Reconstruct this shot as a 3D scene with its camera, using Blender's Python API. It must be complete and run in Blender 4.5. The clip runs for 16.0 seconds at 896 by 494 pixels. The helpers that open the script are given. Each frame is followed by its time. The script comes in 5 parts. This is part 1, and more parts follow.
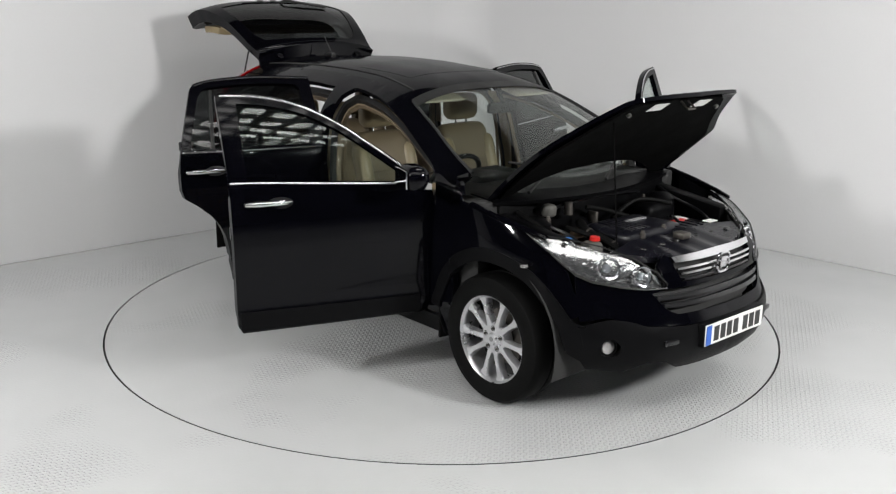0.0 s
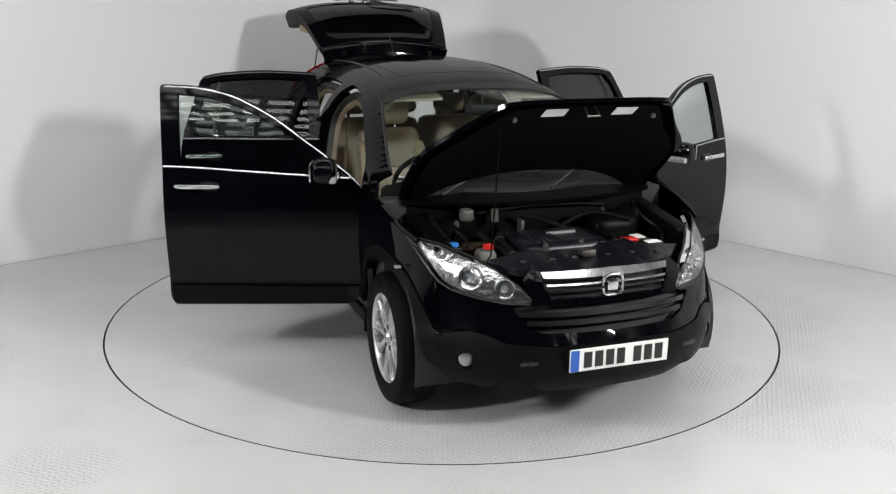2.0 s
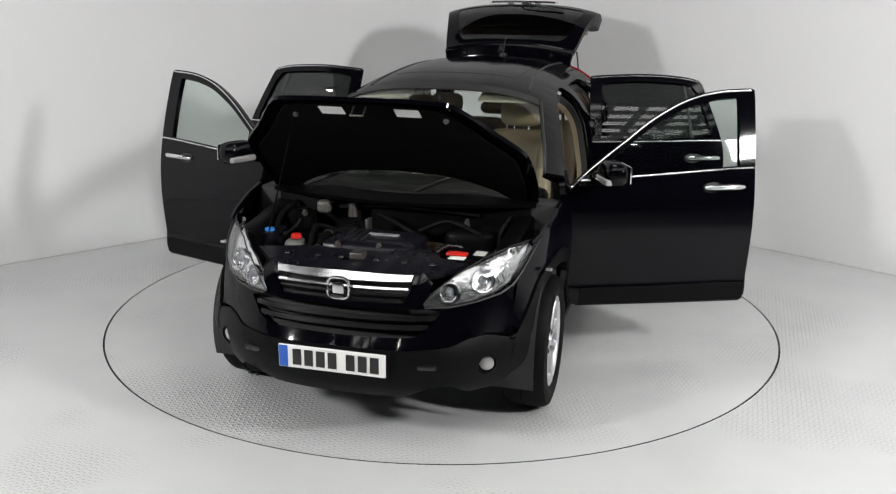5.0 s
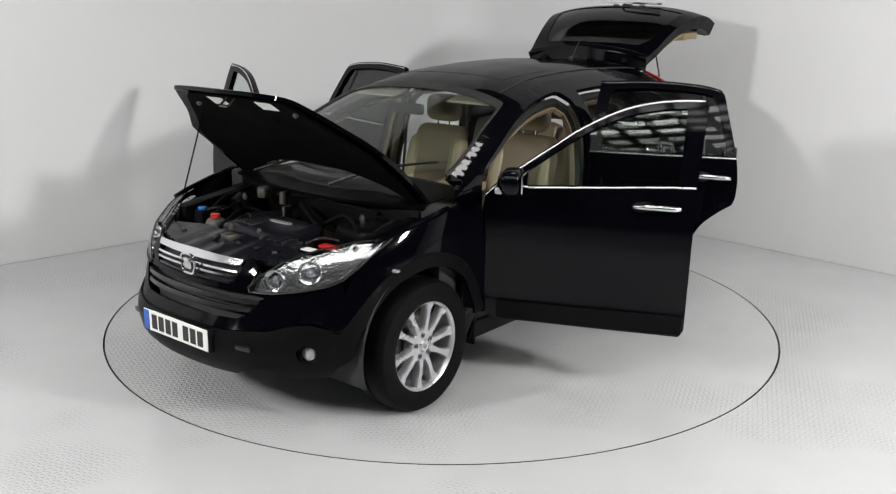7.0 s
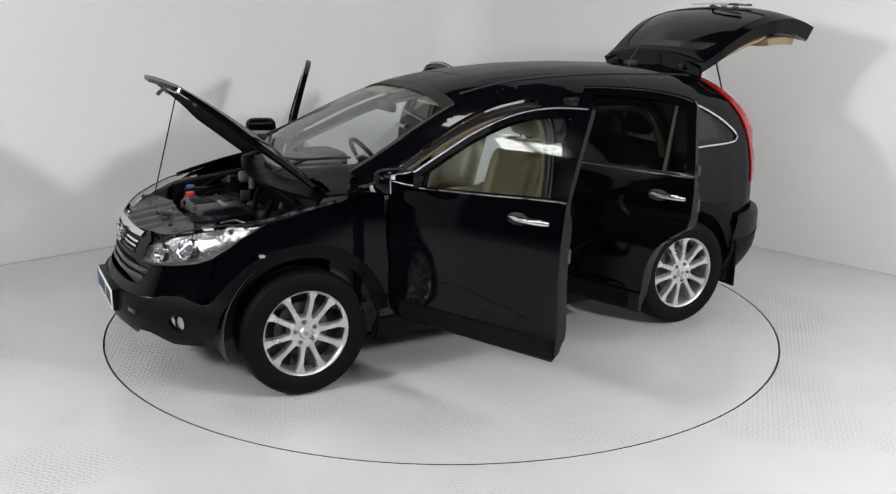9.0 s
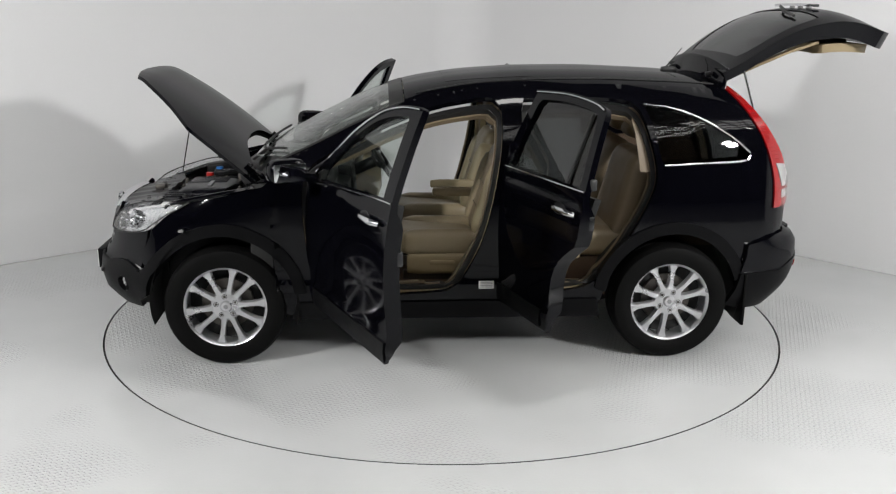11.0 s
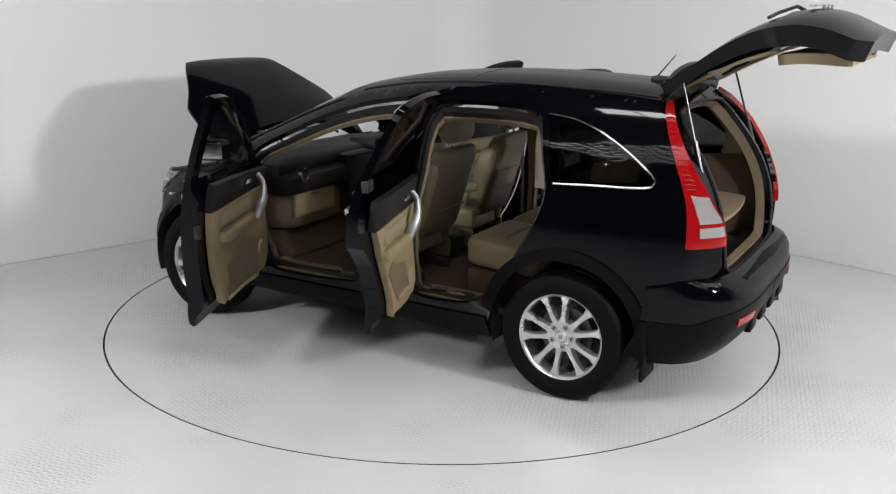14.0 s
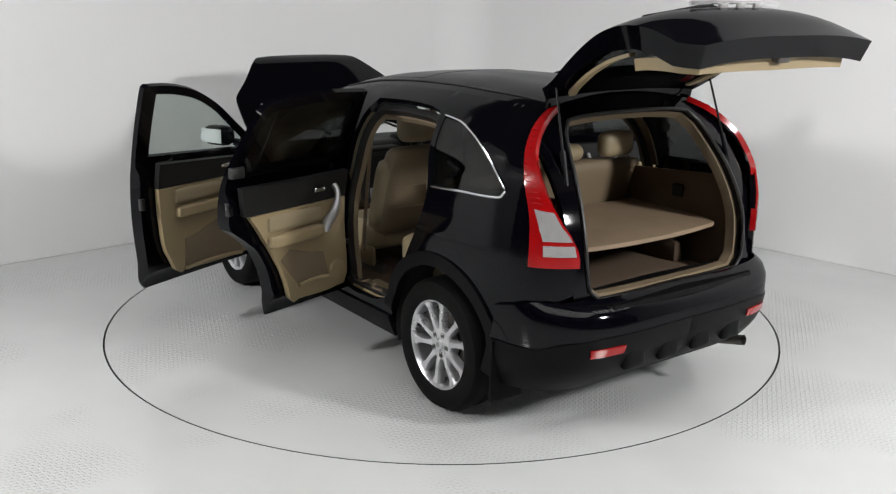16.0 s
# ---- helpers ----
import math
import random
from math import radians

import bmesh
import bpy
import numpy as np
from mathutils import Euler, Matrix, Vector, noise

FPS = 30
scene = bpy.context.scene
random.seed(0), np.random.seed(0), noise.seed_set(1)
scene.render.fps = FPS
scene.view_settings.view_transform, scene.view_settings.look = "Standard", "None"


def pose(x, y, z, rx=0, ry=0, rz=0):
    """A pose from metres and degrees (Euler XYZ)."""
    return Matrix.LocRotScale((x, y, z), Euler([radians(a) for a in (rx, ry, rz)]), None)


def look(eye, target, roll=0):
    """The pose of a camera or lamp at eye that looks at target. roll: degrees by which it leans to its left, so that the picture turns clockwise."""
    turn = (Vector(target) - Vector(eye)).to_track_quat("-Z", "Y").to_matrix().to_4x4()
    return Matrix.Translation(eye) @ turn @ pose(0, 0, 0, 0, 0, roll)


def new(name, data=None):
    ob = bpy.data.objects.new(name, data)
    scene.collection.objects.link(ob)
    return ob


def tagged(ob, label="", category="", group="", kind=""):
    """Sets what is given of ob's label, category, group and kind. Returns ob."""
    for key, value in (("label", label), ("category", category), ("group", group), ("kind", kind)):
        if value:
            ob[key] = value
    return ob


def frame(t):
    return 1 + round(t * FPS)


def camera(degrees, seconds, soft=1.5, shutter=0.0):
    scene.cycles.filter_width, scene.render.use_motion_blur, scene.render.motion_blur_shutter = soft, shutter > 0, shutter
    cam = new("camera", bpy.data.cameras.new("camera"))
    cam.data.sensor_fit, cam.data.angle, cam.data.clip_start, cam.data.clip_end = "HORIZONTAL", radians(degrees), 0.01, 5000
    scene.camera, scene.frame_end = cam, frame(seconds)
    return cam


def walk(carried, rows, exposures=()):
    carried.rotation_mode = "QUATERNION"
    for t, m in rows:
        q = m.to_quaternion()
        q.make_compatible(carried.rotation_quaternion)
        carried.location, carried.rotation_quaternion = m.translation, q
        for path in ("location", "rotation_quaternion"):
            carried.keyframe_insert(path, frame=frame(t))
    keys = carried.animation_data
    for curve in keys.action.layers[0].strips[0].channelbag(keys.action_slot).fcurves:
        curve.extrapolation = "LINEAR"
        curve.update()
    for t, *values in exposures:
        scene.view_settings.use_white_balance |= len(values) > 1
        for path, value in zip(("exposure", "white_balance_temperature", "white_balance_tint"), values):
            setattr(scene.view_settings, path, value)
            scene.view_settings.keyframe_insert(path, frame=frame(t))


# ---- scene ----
cam = camera(52.7, 16.0, soft=1.25)
EYE = pose(0.0, -6.015, 2.068, 90 - 15.13, 0, -0.306) @ pose(0, 0, 0, 0, 0, 0.727)
walk(cam, [(0, EYE), (16, EYE)], [(0, -0.14), (16, -0.14)])

# turn of the turntable: seconds, degrees of the car's heading
TURN = [(0.0, -49.3), (0.5, -52.9), (1.0, -58.3), (1.5, -64.1), (2.0, -70.0), (2.5, -75.8), (3.0, -81.75),
        (3.5, -87.6), (4.0, -93.5), (4.5, -99.4), (5.0, -105.3), (5.5, -111.2), (6.0, -117.1), (6.5, -123.1), (7.0, -129.05),
        (7.5, -134.85), (8.0, -140.7), (8.5, -146.4), (9.0, -152.3), (9.5, -158.2), (10.0, -164.1), (10.5, -170.0),
        (11.0, -175.9), (11.5, -181.75), (12.0, -187.6), (12.5, -193.2), (13.0, -198.95), (13.5, -204.6), (14.0, -210.4),
        (14.5, -216.1), (15.0, -222.0), (15.5, -228.05), (16.0, -234.15)]
CAR_X, CAR_Y = 0.0165, 0.0808
TABLE_R = 2.23
BONNET_ANGLE = 51.0
FRONT_LEFT, FRONT_RIGHT, REAR_LEFT, REAR_RIGHT = 65.9, 70.9, 72.0, 78.0
TAILGATE_ANGLE = 80.0


# ---- light ----
ROOF_GLOW, PANEL_GLOW = 5.6, 18.0
world = bpy.data.worlds.new("world")
scene.world = world
world.use_nodes = True
world.node_tree.nodes["Background"].inputs[0].default_value = (0.95, 0.97, 1.0, 1)
world.node_tree.nodes["Background"].inputs[1].default_value = 0.05


def lamp(name, at, aim, w, h, power, colour=(1.0, 0.995, 0.98)):
    data = bpy.data.lights.new(name, "AREA")
    data.shape, data.size, data.size_y, data.energy, data.color = "RECTANGLE", w, h, power, colour
    ob = new(name, data)
    ob.matrix_world = look(at, aim)
    return ob


# two studio lamps high on either side of the camera
lamp("studio_lamp", (-4.6, -4.4, 3.2), (0, 0.6, 0.8), 0.5, 0.5, 225)
lamp("studio_lamp", (4.6, -4.4, 3.2), (0, 0.6, 0.8), 0.5, 0.5, 285)


# ---- materials ----
def material(name, colour, rough=0.5, metal=0.0, coat=0.0, grain=0.0, grain_scale=60.0, vary=0.0, vary_scale=4.0, bump=0.0,
             bump_scale=200.0, emit=0.0, spec=0.5):
    m = bpy.data.materials.new(name)
    m.use_nodes = True
    nt = m.node_tree
    n, l = nt.nodes, nt.links
    b = n["Principled BSDF"]
    b.inputs["Base Color"].default_value = (*colour, 1)
    b.inputs["Roughness"].default_value = rough
    b.inputs["Metallic"].default_value = metal
    b.inputs["Coat Weight"].default_value = coat
    b.inputs["Coat Roughness"].default_value = 0.03
    b.inputs["Specular IOR Level"].default_value = spec
    if emit:
        b.inputs["Emission Color"].default_value = (*colour, 1)
        b.inputs["Emission Strength"].default_value = emit
    co = n.new("ShaderNodeTexCoord")
    if vary or grain:
        big, fine = n.new("ShaderNodeTexNoise"), n.new("ShaderNodeTexNoise")
        big.inputs["Scale"].default_value, fine.inputs["Scale"].default_value = vary_scale, grain_scale
        big.inputs["Detail"].default_value = 4
        l.new(co.outputs["Object"], big.inputs["Vector"])
        l.new(co.outputs["Object"], fine.inputs["Vector"])
        add = n.new("ShaderNodeMath")
        add.operation = "MULTIPLY_ADD"
        l.new(big.outputs["Fac"], add.inputs[0])
        add.inputs[1].default_value = vary
        mul = n.new("ShaderNodeMath")
        mul.operation = "MULTIPLY_ADD"
        l.new(fine.outputs["Fac"], mul.inputs[0])
        mul.inputs[1].default_value = grain
        mul.inputs[2].default_value = 1 - 0.5 * (vary + grain)
        l.new(mul.outputs[0], add.inputs[2])
        mix = n.new("ShaderNodeVectorMath")
        mix.operation = "SCALE"
        mix.inputs[0].default_value = colour
        l.new(add.outputs[0], mix.inputs["Scale"])
        l.new(mix.outputs[0], b.inputs["Base Color"])
        rr = n.new("ShaderNodeMapRange")
        rr.inputs["From Min"].default_value, rr.inputs["From Max"].default_value = 0.3, 0.7
        rr.inputs["To Min"].default_value, rr.inputs["To Max"].default_value = max(0.0, rough * 0.85), min(1.0, rough * 1.15)
        l.new(big.outputs["Fac"], rr.inputs["Value"])
        l.new(rr.outputs[0], b.inputs["Roughness"])
    if bump:
        t = n.new("ShaderNodeTexNoise")
        t.inputs["Scale"].default_value = bump_scale
        t.inputs["Detail"].default_value = 3
        l.new(co.outputs["Object"], t.inputs["Vector"])
        bp = n.new("ShaderNodeBump")
        bp.inputs["Strength"].default_value = bump
        bp.inputs["Distance"].default_value = 0.004
        l.new(t.outputs["Fac"], bp.inputs["Height"])
        l.new(bp.outputs[0], b.inputs["Normal"])
    return m


def glass_material(name, tint, gloss=0.02):
    m = bpy.data.materials.new(name)
    m.use_nodes = True
    n, l = m.node_tree.nodes, m.node_tree.links
    n.remove(n["Principled BSDF"])
    face, power, amount = n.new("ShaderNodeLayerWeight"), n.new("ShaderNodeMath"), n.new("ShaderNodeMath")
    tr, gl, mx = n.new("ShaderNodeBsdfTransparent"), n.new("ShaderNodeBsdfGlossy"), n.new("ShaderNodeMixShader")
    face.inputs["Blend"].default_value = 0.5
    power.operation, power.inputs[1].default_value = "POWER", 4.0
    amount.operation, amount.inputs[1].default_value, amount.inputs[2].default_value = "MULTIPLY_ADD", 0.7, 0.035
    l.new(face.outputs["Facing"], power.inputs[0])
    l.new(power.outputs[0], amount.inputs[0])
    tr.inputs["Color"].default_value = (*[t ** 0.5 for t in tint], 1)
    gl.inputs["Roughness"].default_value = gloss
    l.new(amount.outputs[0], mx.inputs[0])
    l.new(tr.outputs[0], mx.inputs[1])
    l.new(gl.outputs[0], mx.inputs[2])
    l.new(mx.outputs[0], n["Material Output"].inputs["Surface"])
    return m


def tread_material(name):
    """Grey floor paint over steel tread plate: rows of raised lens shapes that cross each other, worn here and there."""
    m = bpy.data.materials.new(name)
    m.use_nodes = True
    n, l = m.node_tree.nodes, m.node_tree.links
    b = n["Principled BSDF"]
    co = n.new("ShaderNodeTexCoord")

    def math_node(op, a, c=None):
        k = n.new("ShaderNodeMath")
        k.operation = op
        for i, v in enumerate((a, c)):
            if v is None:
                continue
            if isinstance(v, (int, float)):
                k.inputs[i].default_value = v
            else:
                l.new(v, k.inputs[i])
        return k.outputs[0]

    def lens(turn, shift):
        mp = n.new("ShaderNodeMapping")
        mp.inputs["Rotation"].default_value = (0, 0, radians(turn))
        mp.inputs["Location"].default_value = (shift, shift * 0.5, 0)
        l.new(co.outputs["Object"], mp.inputs["Vector"])
        sep = n.new("ShaderNodeSeparateXYZ")
        l.new(mp.outputs[0], sep.inputs[0])
        sx = math_node("SINE", math_node("MULTIPLY", sep.outputs[0], 2 * math.pi / 0.056))
        sy = math_node("SINE", math_node("MULTIPLY", sep.outputs[1], 2 * math.pi / 0.028))
        return math_node("MAXIMUM", math_node("SUBTRACT", math_node("MULTIPLY", sx, sy), 0.35), 0.0)

    h = math_node("ADD", lens(45, 0.0), lens(-45, 0.014))
    patch = n.new("ShaderNodeTexNoise")
    patch.inputs["Scale"].default_value = 0.7
    patch.inputs["Detail"].default_value = 3
    l.new(co.outputs["Object"], patch.inputs["Vector"])
    ramp = n.new("ShaderNodeMapRange")
    ramp.inputs["From Min"].default_value, ramp.inputs["From Max"].default_value = 0.50, 0.66
    ramp.inputs["To Min"].default_value, ramp.inputs["To Max"].default_value = 0.04, 2.0
    l.new(patch.outputs["Fac"], ramp.inputs["Value"])
    hh = math_node("MULTIPLY", h, ramp.outputs[0])
    bp = n.new("ShaderNodeBump")
    bp.inputs["Strength"].default_value = 0.75
    bp.inputs["Distance"].default_value = 0.006
    l.new(hh, bp.inputs["Height"])
    l.new(bp.outputs[0], b.inputs["Normal"])
    stain = n.new("ShaderNodeTexNoise")
    stain.inputs["Scale"].default_value = 2.3
    stain.inputs["Detail"].default_value = 6
    l.new(co.outputs["Object"], stain.inputs["Vector"])
    tone = n.new("ShaderNodeMapRange")
    tone.inputs["To Min"].default_value, tone.inputs["To Max"].default_value = 0.93, 1.05
    l.new(stain.outputs["Fac"], tone.inputs["Value"])
    mix = n.new("ShaderNodeVectorMath")
    mix.operation = "SCALE"
    mix.inputs[0].default_value = FLOOR_COLOUR
    l.new(tone.outputs[0], mix.inputs["Scale"])
    l.new(mix.outputs[0], b.inputs["Base Color"])
    rr = n.new("ShaderNodeMapRange")
    rr.inputs["To Min"].default_value, rr.inputs["To Max"].default_value = 0.13, 0.24
    l.new(stain.outputs["Fac"], rr.inputs["Value"])
    l.new(rr.outputs[0], b.inputs["Roughness"])
    return m


FLOOR_COLOUR = (0.52, 0.53, 0.53)
WALL = material("matt_white_wall", (0.74, 0.74, 0.745), 0.9, vary=0.05, vary_scale=0.8, grain=0.03, bump=0.05, bump_scale=90)
DARK_WALL = material("dark_hall", (0.035, 0.035, 0.04), 0.9, vary=0.3, vary_scale=1.0, grain=0.1)
FLOOR = tread_material("painted_tread_plate")
GAP = material("dark_gap", (0.02, 0.02, 0.02), 0.8, grain=0.3)
PAINT = material("black_car_paint", (0.0014, 0.0014, 0.0026), 0.3, coat=0.46, grain=0.1, grain_scale=900, spec=0.0)
PAINT.node_tree.nodes["Principled BSDF"].inputs["Coat Roughness"].default_value = 0.06
CLADDING = material("dark_grey_plastic", (0.0035, 0.0035, 0.004), 0.42, spec=0.08, grain=0.2, grain_scale=400, vary=0.1, bump=0.08, bump_scale=600)
RUBBER = material("tyre_rubber", (0.003, 0.003, 0.003), 0.65, spec=0.1, grain=0.3, grain_scale=120, vary=0.2, bump=0.1, bump_scale=150)
SEAL = material("black_seal", (0.008, 0.008, 0.008), 0.5, grain=0.2)
SATIN = material("black_satin_metal", (0.005, 0.005, 0.006), 0.3, coat=0.3, grain=0.2)
CHROME = material("chrome", (0.70, 0.70, 0.72), 0.14, metal=1.0, vary=0.05)
SILVER = material("silver_plastic", (0.45, 0.45, 0.46), 0.32, metal=0.7, grain=0.08, grain_scale=300)
ALLOY = material("silver_alloy", (0.60, 0.60, 0.62), 0.30, metal=0.75, vary=0.06, vary_scale=8, grain=0.04, grain_scale=300)
STEEL = material("brake_steel", (0.12, 0.11, 0.10), 0.45, metal=0.8, grain=0.3)
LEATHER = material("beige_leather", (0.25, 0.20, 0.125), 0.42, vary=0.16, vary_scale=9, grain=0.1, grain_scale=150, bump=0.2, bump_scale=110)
# the beige leather again, darker: shade put into its colour
SHADED_LEATHER = material("shaded_beige_leather", (0.165, 0.125, 0.08), 0.45, vary=0.16, vary_scale=9, grain=0.1, grain_scale=150, bump=0.2, bump_scale=110)
BEIGE = material("beige_plastic", (0.26, 0.20, 0.112), 0.55, vary=0.08, vary_scale=7, grain=0.06, grain_scale=250, bump=0.08, bump_scale=400)
CARPET = material("beige_carpet", (0.085, 0.055, 0.034), 0.95, vary=0.2, vary_scale=6, grain=0.35, grain_scale=500, bump=0.4, bump_scale=500)
SHELF = material("beige_load_board", (0.21, 0.15, 0.096), 0.7, vary=0.1, vary_scale=5, grain=0.12, grain_scale=300, bump=0.1)
DASH = material("black_dash_plastic", (0.010, 0.010, 0.010), 0.5, spec=0.3, grain=0.2, grain_scale=500, bump=0.12, bump_scale=500)
HEADLINER = material("cream_headliner", (0.50, 0.45, 0.36), 0.95, grain=0.1, grain_scale=500, vary=0.05)
LINER = material("bonnet_liner", (0.0025, 0.0025, 0.0025), 0.95, spec=0.05, grain=0.3, grain_scale=200, bump=0.3, bump_scale=90)
ENGINE = material("engine_plastic", (0.006, 0.006, 0.009), 0.28, spec=0.25, grain=0.2, grain_scale=200, vary=0.2, bump=0.06)
BAY = material("engine_bay_black", (0.0022, 0.0022, 0.0026), 0.4, spec=0.07, grain=0.3, vary=0.3, vary_scale=10)
RED = material("red_cap", (0.55, 0.02, 0.015), 0.35, grain=0.1)
BLUE = material("blue_cap", (0.03, 0.2, 0.6), 0.35, grain=0.1)
PALE = material("pale_plastic", (0.09, 0.088, 0.08), 0.5, grain=0.15, vary=0.1)
WHITE_PAPER = material("white_paper", (0.8, 0.8, 0.78), 0.7, vary=0.06, vary_scale=20)
PLATE = material("white_number_plate", (0.78, 0.78, 0.76), 0.3, grain=0.04)
PLATE_BLUE = material("blue_plate_band", (0.02, 0.10, 0.45), 0.3, grain=0.05)
INK = material("black_print", (0.012, 0.012, 0.012), 0.4, grain=0.1)
GREY_INK = material("grey_print", (0.25, 0.25, 0.26), 0.5, grain=0.1)
LAMP_RED = material("red_lamp_lens", (0.27, 0.003, 0.004), 0.15, coat=0.5, grain=0.25, grain_scale=160, vary=0.25, vary_scale=14, spec=0.3)
LAMP_CLEAR = material("clear_lamp_lens", (0.36, 0.35, 0.35), 0.12, coat=1.0, metal=0.3, vary=0.2, vary_scale=30)
REFLECTOR = material("lamp_reflector", (0.80, 0.80, 0.80), 0.16, metal=0.92, vary=0.5, vary_scale=30, bump=1.0, bump_scale=38)
AMBER = material("amber_reflector", (0.7, 0.22, 0.03), 0.2, coat=1.0, grain=0.1)
BULB = material("projector_lens", (0.30, 0.32, 0.34), 0.05, metal=0.6, coat=1.0)
WINDSCREEN = glass_material("windscreen_glass", (0.80, 0.86, 0.82))
DOOR_GLASS = glass_material("side_glass", (0.72, 0.80, 0.76))
PRIVACY = glass_material("privacy_glass", (0.06, 0.065, 0.065))
LENS = glass_material("lamp_cover", (0.93, 0.94, 0.95))
MIRROR = material("mirror_glass", (0.85, 0.86, 0.88), 0.02, metal=1.0)
ROOF_LIGHT = material("roof_light", (1.0, 0.985, 0.96), 0.5, emit=ROOF_GLOW)
SPOT_BULB = material("spot_bulb", (1.0, 0.97, 0.92), 0.5, emit=160.0)
LIGHT_PANEL = material("light_panel", (1.0, 0.985, 0.96), 0.5, emit=PANEL_GLOW)


# ---- mesh helpers ----
class Shape:
    """Vertices and faces, gathered before they become one mesh."""

    def __init__(self):
        self.v, self.f = [], []

    def add(self, verts, faces):
        k = len(self.v)
        self.v += [Vector(p) for p in verts]
        self.f += [tuple(i + k for i in q) for q in faces]
        return self

    def join(self, other):
        return self.add(other.v, other.f)

    def moved(self, m):
        s = Shape()
        s.v, s.f = [m @ p for p in self.v], list(self.f)
        return s

    def mirrored(self):
        s = Shape()
        s.v, s.f = [Vector((p.x, -p.y, p.z)) for p in self.v], [tuple(reversed(q)) for q in self.f]
        return s

    def sided(self, side):
        return self if side > 0 else self.mirrored()


def mesh_of(name, shape, mat, sharp=38):
    me = bpy.data.meshes.new(name)
    me.from_pydata([tuple(p) for p in shape.v], [], shape.f)
    me.validate()
    for poly in me.polygons:
        poly.use_smooth = True
    me.set_sharp_from_angle(angle=radians(sharp))
    me.materials.append(mat)
    return me


def part(name, shape, mat, parent=None, label="", sharp=38, at=None):
    ob = new(name, mesh_of(name, shape, mat, sharp))
    ob.parent = parent
    if at is not None:
        ob.matrix_basis = at
    if label:
        ob["label"] = label
    return ob


def from_bm(bm):
    bm.verts.index_update()
    s = Shape().add([v.co.copy() for v in bm.verts], [[v.index for v in f.verts] for f in bm.faces])
    bm.free()
    return s


def block(x0, x1, y0, y1, z0, z1, r=0.0, seg=2, bend=None):
    """A box with rounded edges; bend(point) may shape it."""
    bm = bmesh.new()
    bmesh.ops.create_cube(bm, size=1)
    for v in bm.verts:
        v.co = Vector((x0 + (x1 - x0) * (v.co.x + .5), y0 + (y1 - y0) * (v.co.y + .5), z0 + (z1 - z0) * (v.co.z + .5)))
    if r:
        bmesh.ops.bevel(bm, geom=bm.edges[:], offset=r, segments=seg, profile=0.5, affect="EDGES")
    s = from_bm(bm)
    if bend:
        s.v = [Vector(bend(p)) for p in s.v]
    return s


def pad(x0, x1, y0, y1, z0, z1, r, cut=5, bulge=0.0, bend=None):
    """A stuffed cushion: a rounded, subdivided box that swells in its middle."""
    bm = bmesh.new()
    bmesh.ops.create_cube(bm, size=1)
    bmesh.ops.subdivide_edges(bm, edges=bm.edges[:], cuts=cut, use_grid_fill=True)
    ex, ey, ez = (x1 - x0) / 2, (y1 - y0) / 2, (z1 - z0) / 2
    c = Vector(((x0 + x1) / 2, (y0 + y1) / 2, (z0 + z1) / 2))
    for v in bm.verts:
        p = v.co * 2
        q = Vector((p.x * ex, p.y * ey, p.z * ez))
        inner = Vector((max(-ex + r, min(ex - r, q.x)), max(-ey + r, min(ey - r, q.y)), max(-ez + r, min(ez - r, q.z))))
        d = q - inner
        if d.length > 1e-6:
            q = inner + d.normalized() * r
        swell = 1 + bulge * (1 - p.x * p.x) * (1 - p.y * p.y) + bulge * (1 - p.x * p.x) * (1 - p.z * p.z) + bulge * (1 - p.y * p.y) * (1 - p.z * p.z)
        v.co = c + q * swell
    s = from_bm(bm)
    if bend:
        s.v = [Vector(bend(p)) for p in s.v]
    return s


def tube(points, radius, seg=8, caps=True, closed=False):
    """A round bar along points; radius is a number or one for each point."""
    pts = [Vector(p) for p in points]
    n = len(pts)
    rad = radius if isinstance(radius, (list, tuple)) else [radius] * n
    s = Shape()
    up = Vector((0, 0, 1))
    verts, faces = [], []
    for i, p in enumerate(pts):
        a, b = (pts[(i - 1) % n], pts[(i + 1) % n]) if closed else (pts[max(0, i - 1)], pts[min(n - 1, i + 1)])
        d = (b - a).normalized()
        side = d.cross(up)
        if side.length < 1e-3:
            side = d.cross(Vector((1, 0, 0)))
        side.normalize()
        top = side.cross(d)
        verts += [p + (side * math.cos(2 * math.pi * k / seg) + top * math.sin(2 * math.pi * k / seg)) * rad[i] for k in range(seg)]
    for i in range(n if closed else n - 1):
        j = (i + 1) % n
        faces += [(i * seg + k, i * seg + (k + 1) % seg, j * seg + (k + 1) % seg, j * seg + k) for k in range(seg)]
    if caps and not closed:
        faces += [tuple(range(seg - 1, -1, -1)), tuple(range((n - 1) * seg, n * seg))]
    return s.add(verts, faces)


def lathe(profile, seg=48, axis="y", closed=False):
    """Turns (radius, offset) pairs round an axis."""
    s = Shape()
    n = len(profile)
    verts = []
    for r, o in profile:
        for k in range(seg):
            a = 2 * math.pi * k / seg
            c, d = r * math.cos(a), r * math.sin(a)
            verts.append((c, o, d) if axis == "y" else (c, d, o) if axis == "z" else (o, c, d))
    faces = []
    for i in range(n if closed else n - 1):
        j = (i + 1) % n
        for k in range(seg):
            m = (k + 1) % seg
            faces.append((i * seg + k, i * seg + m, j * seg + m, j * seg + k))
    return s.add(verts, faces)


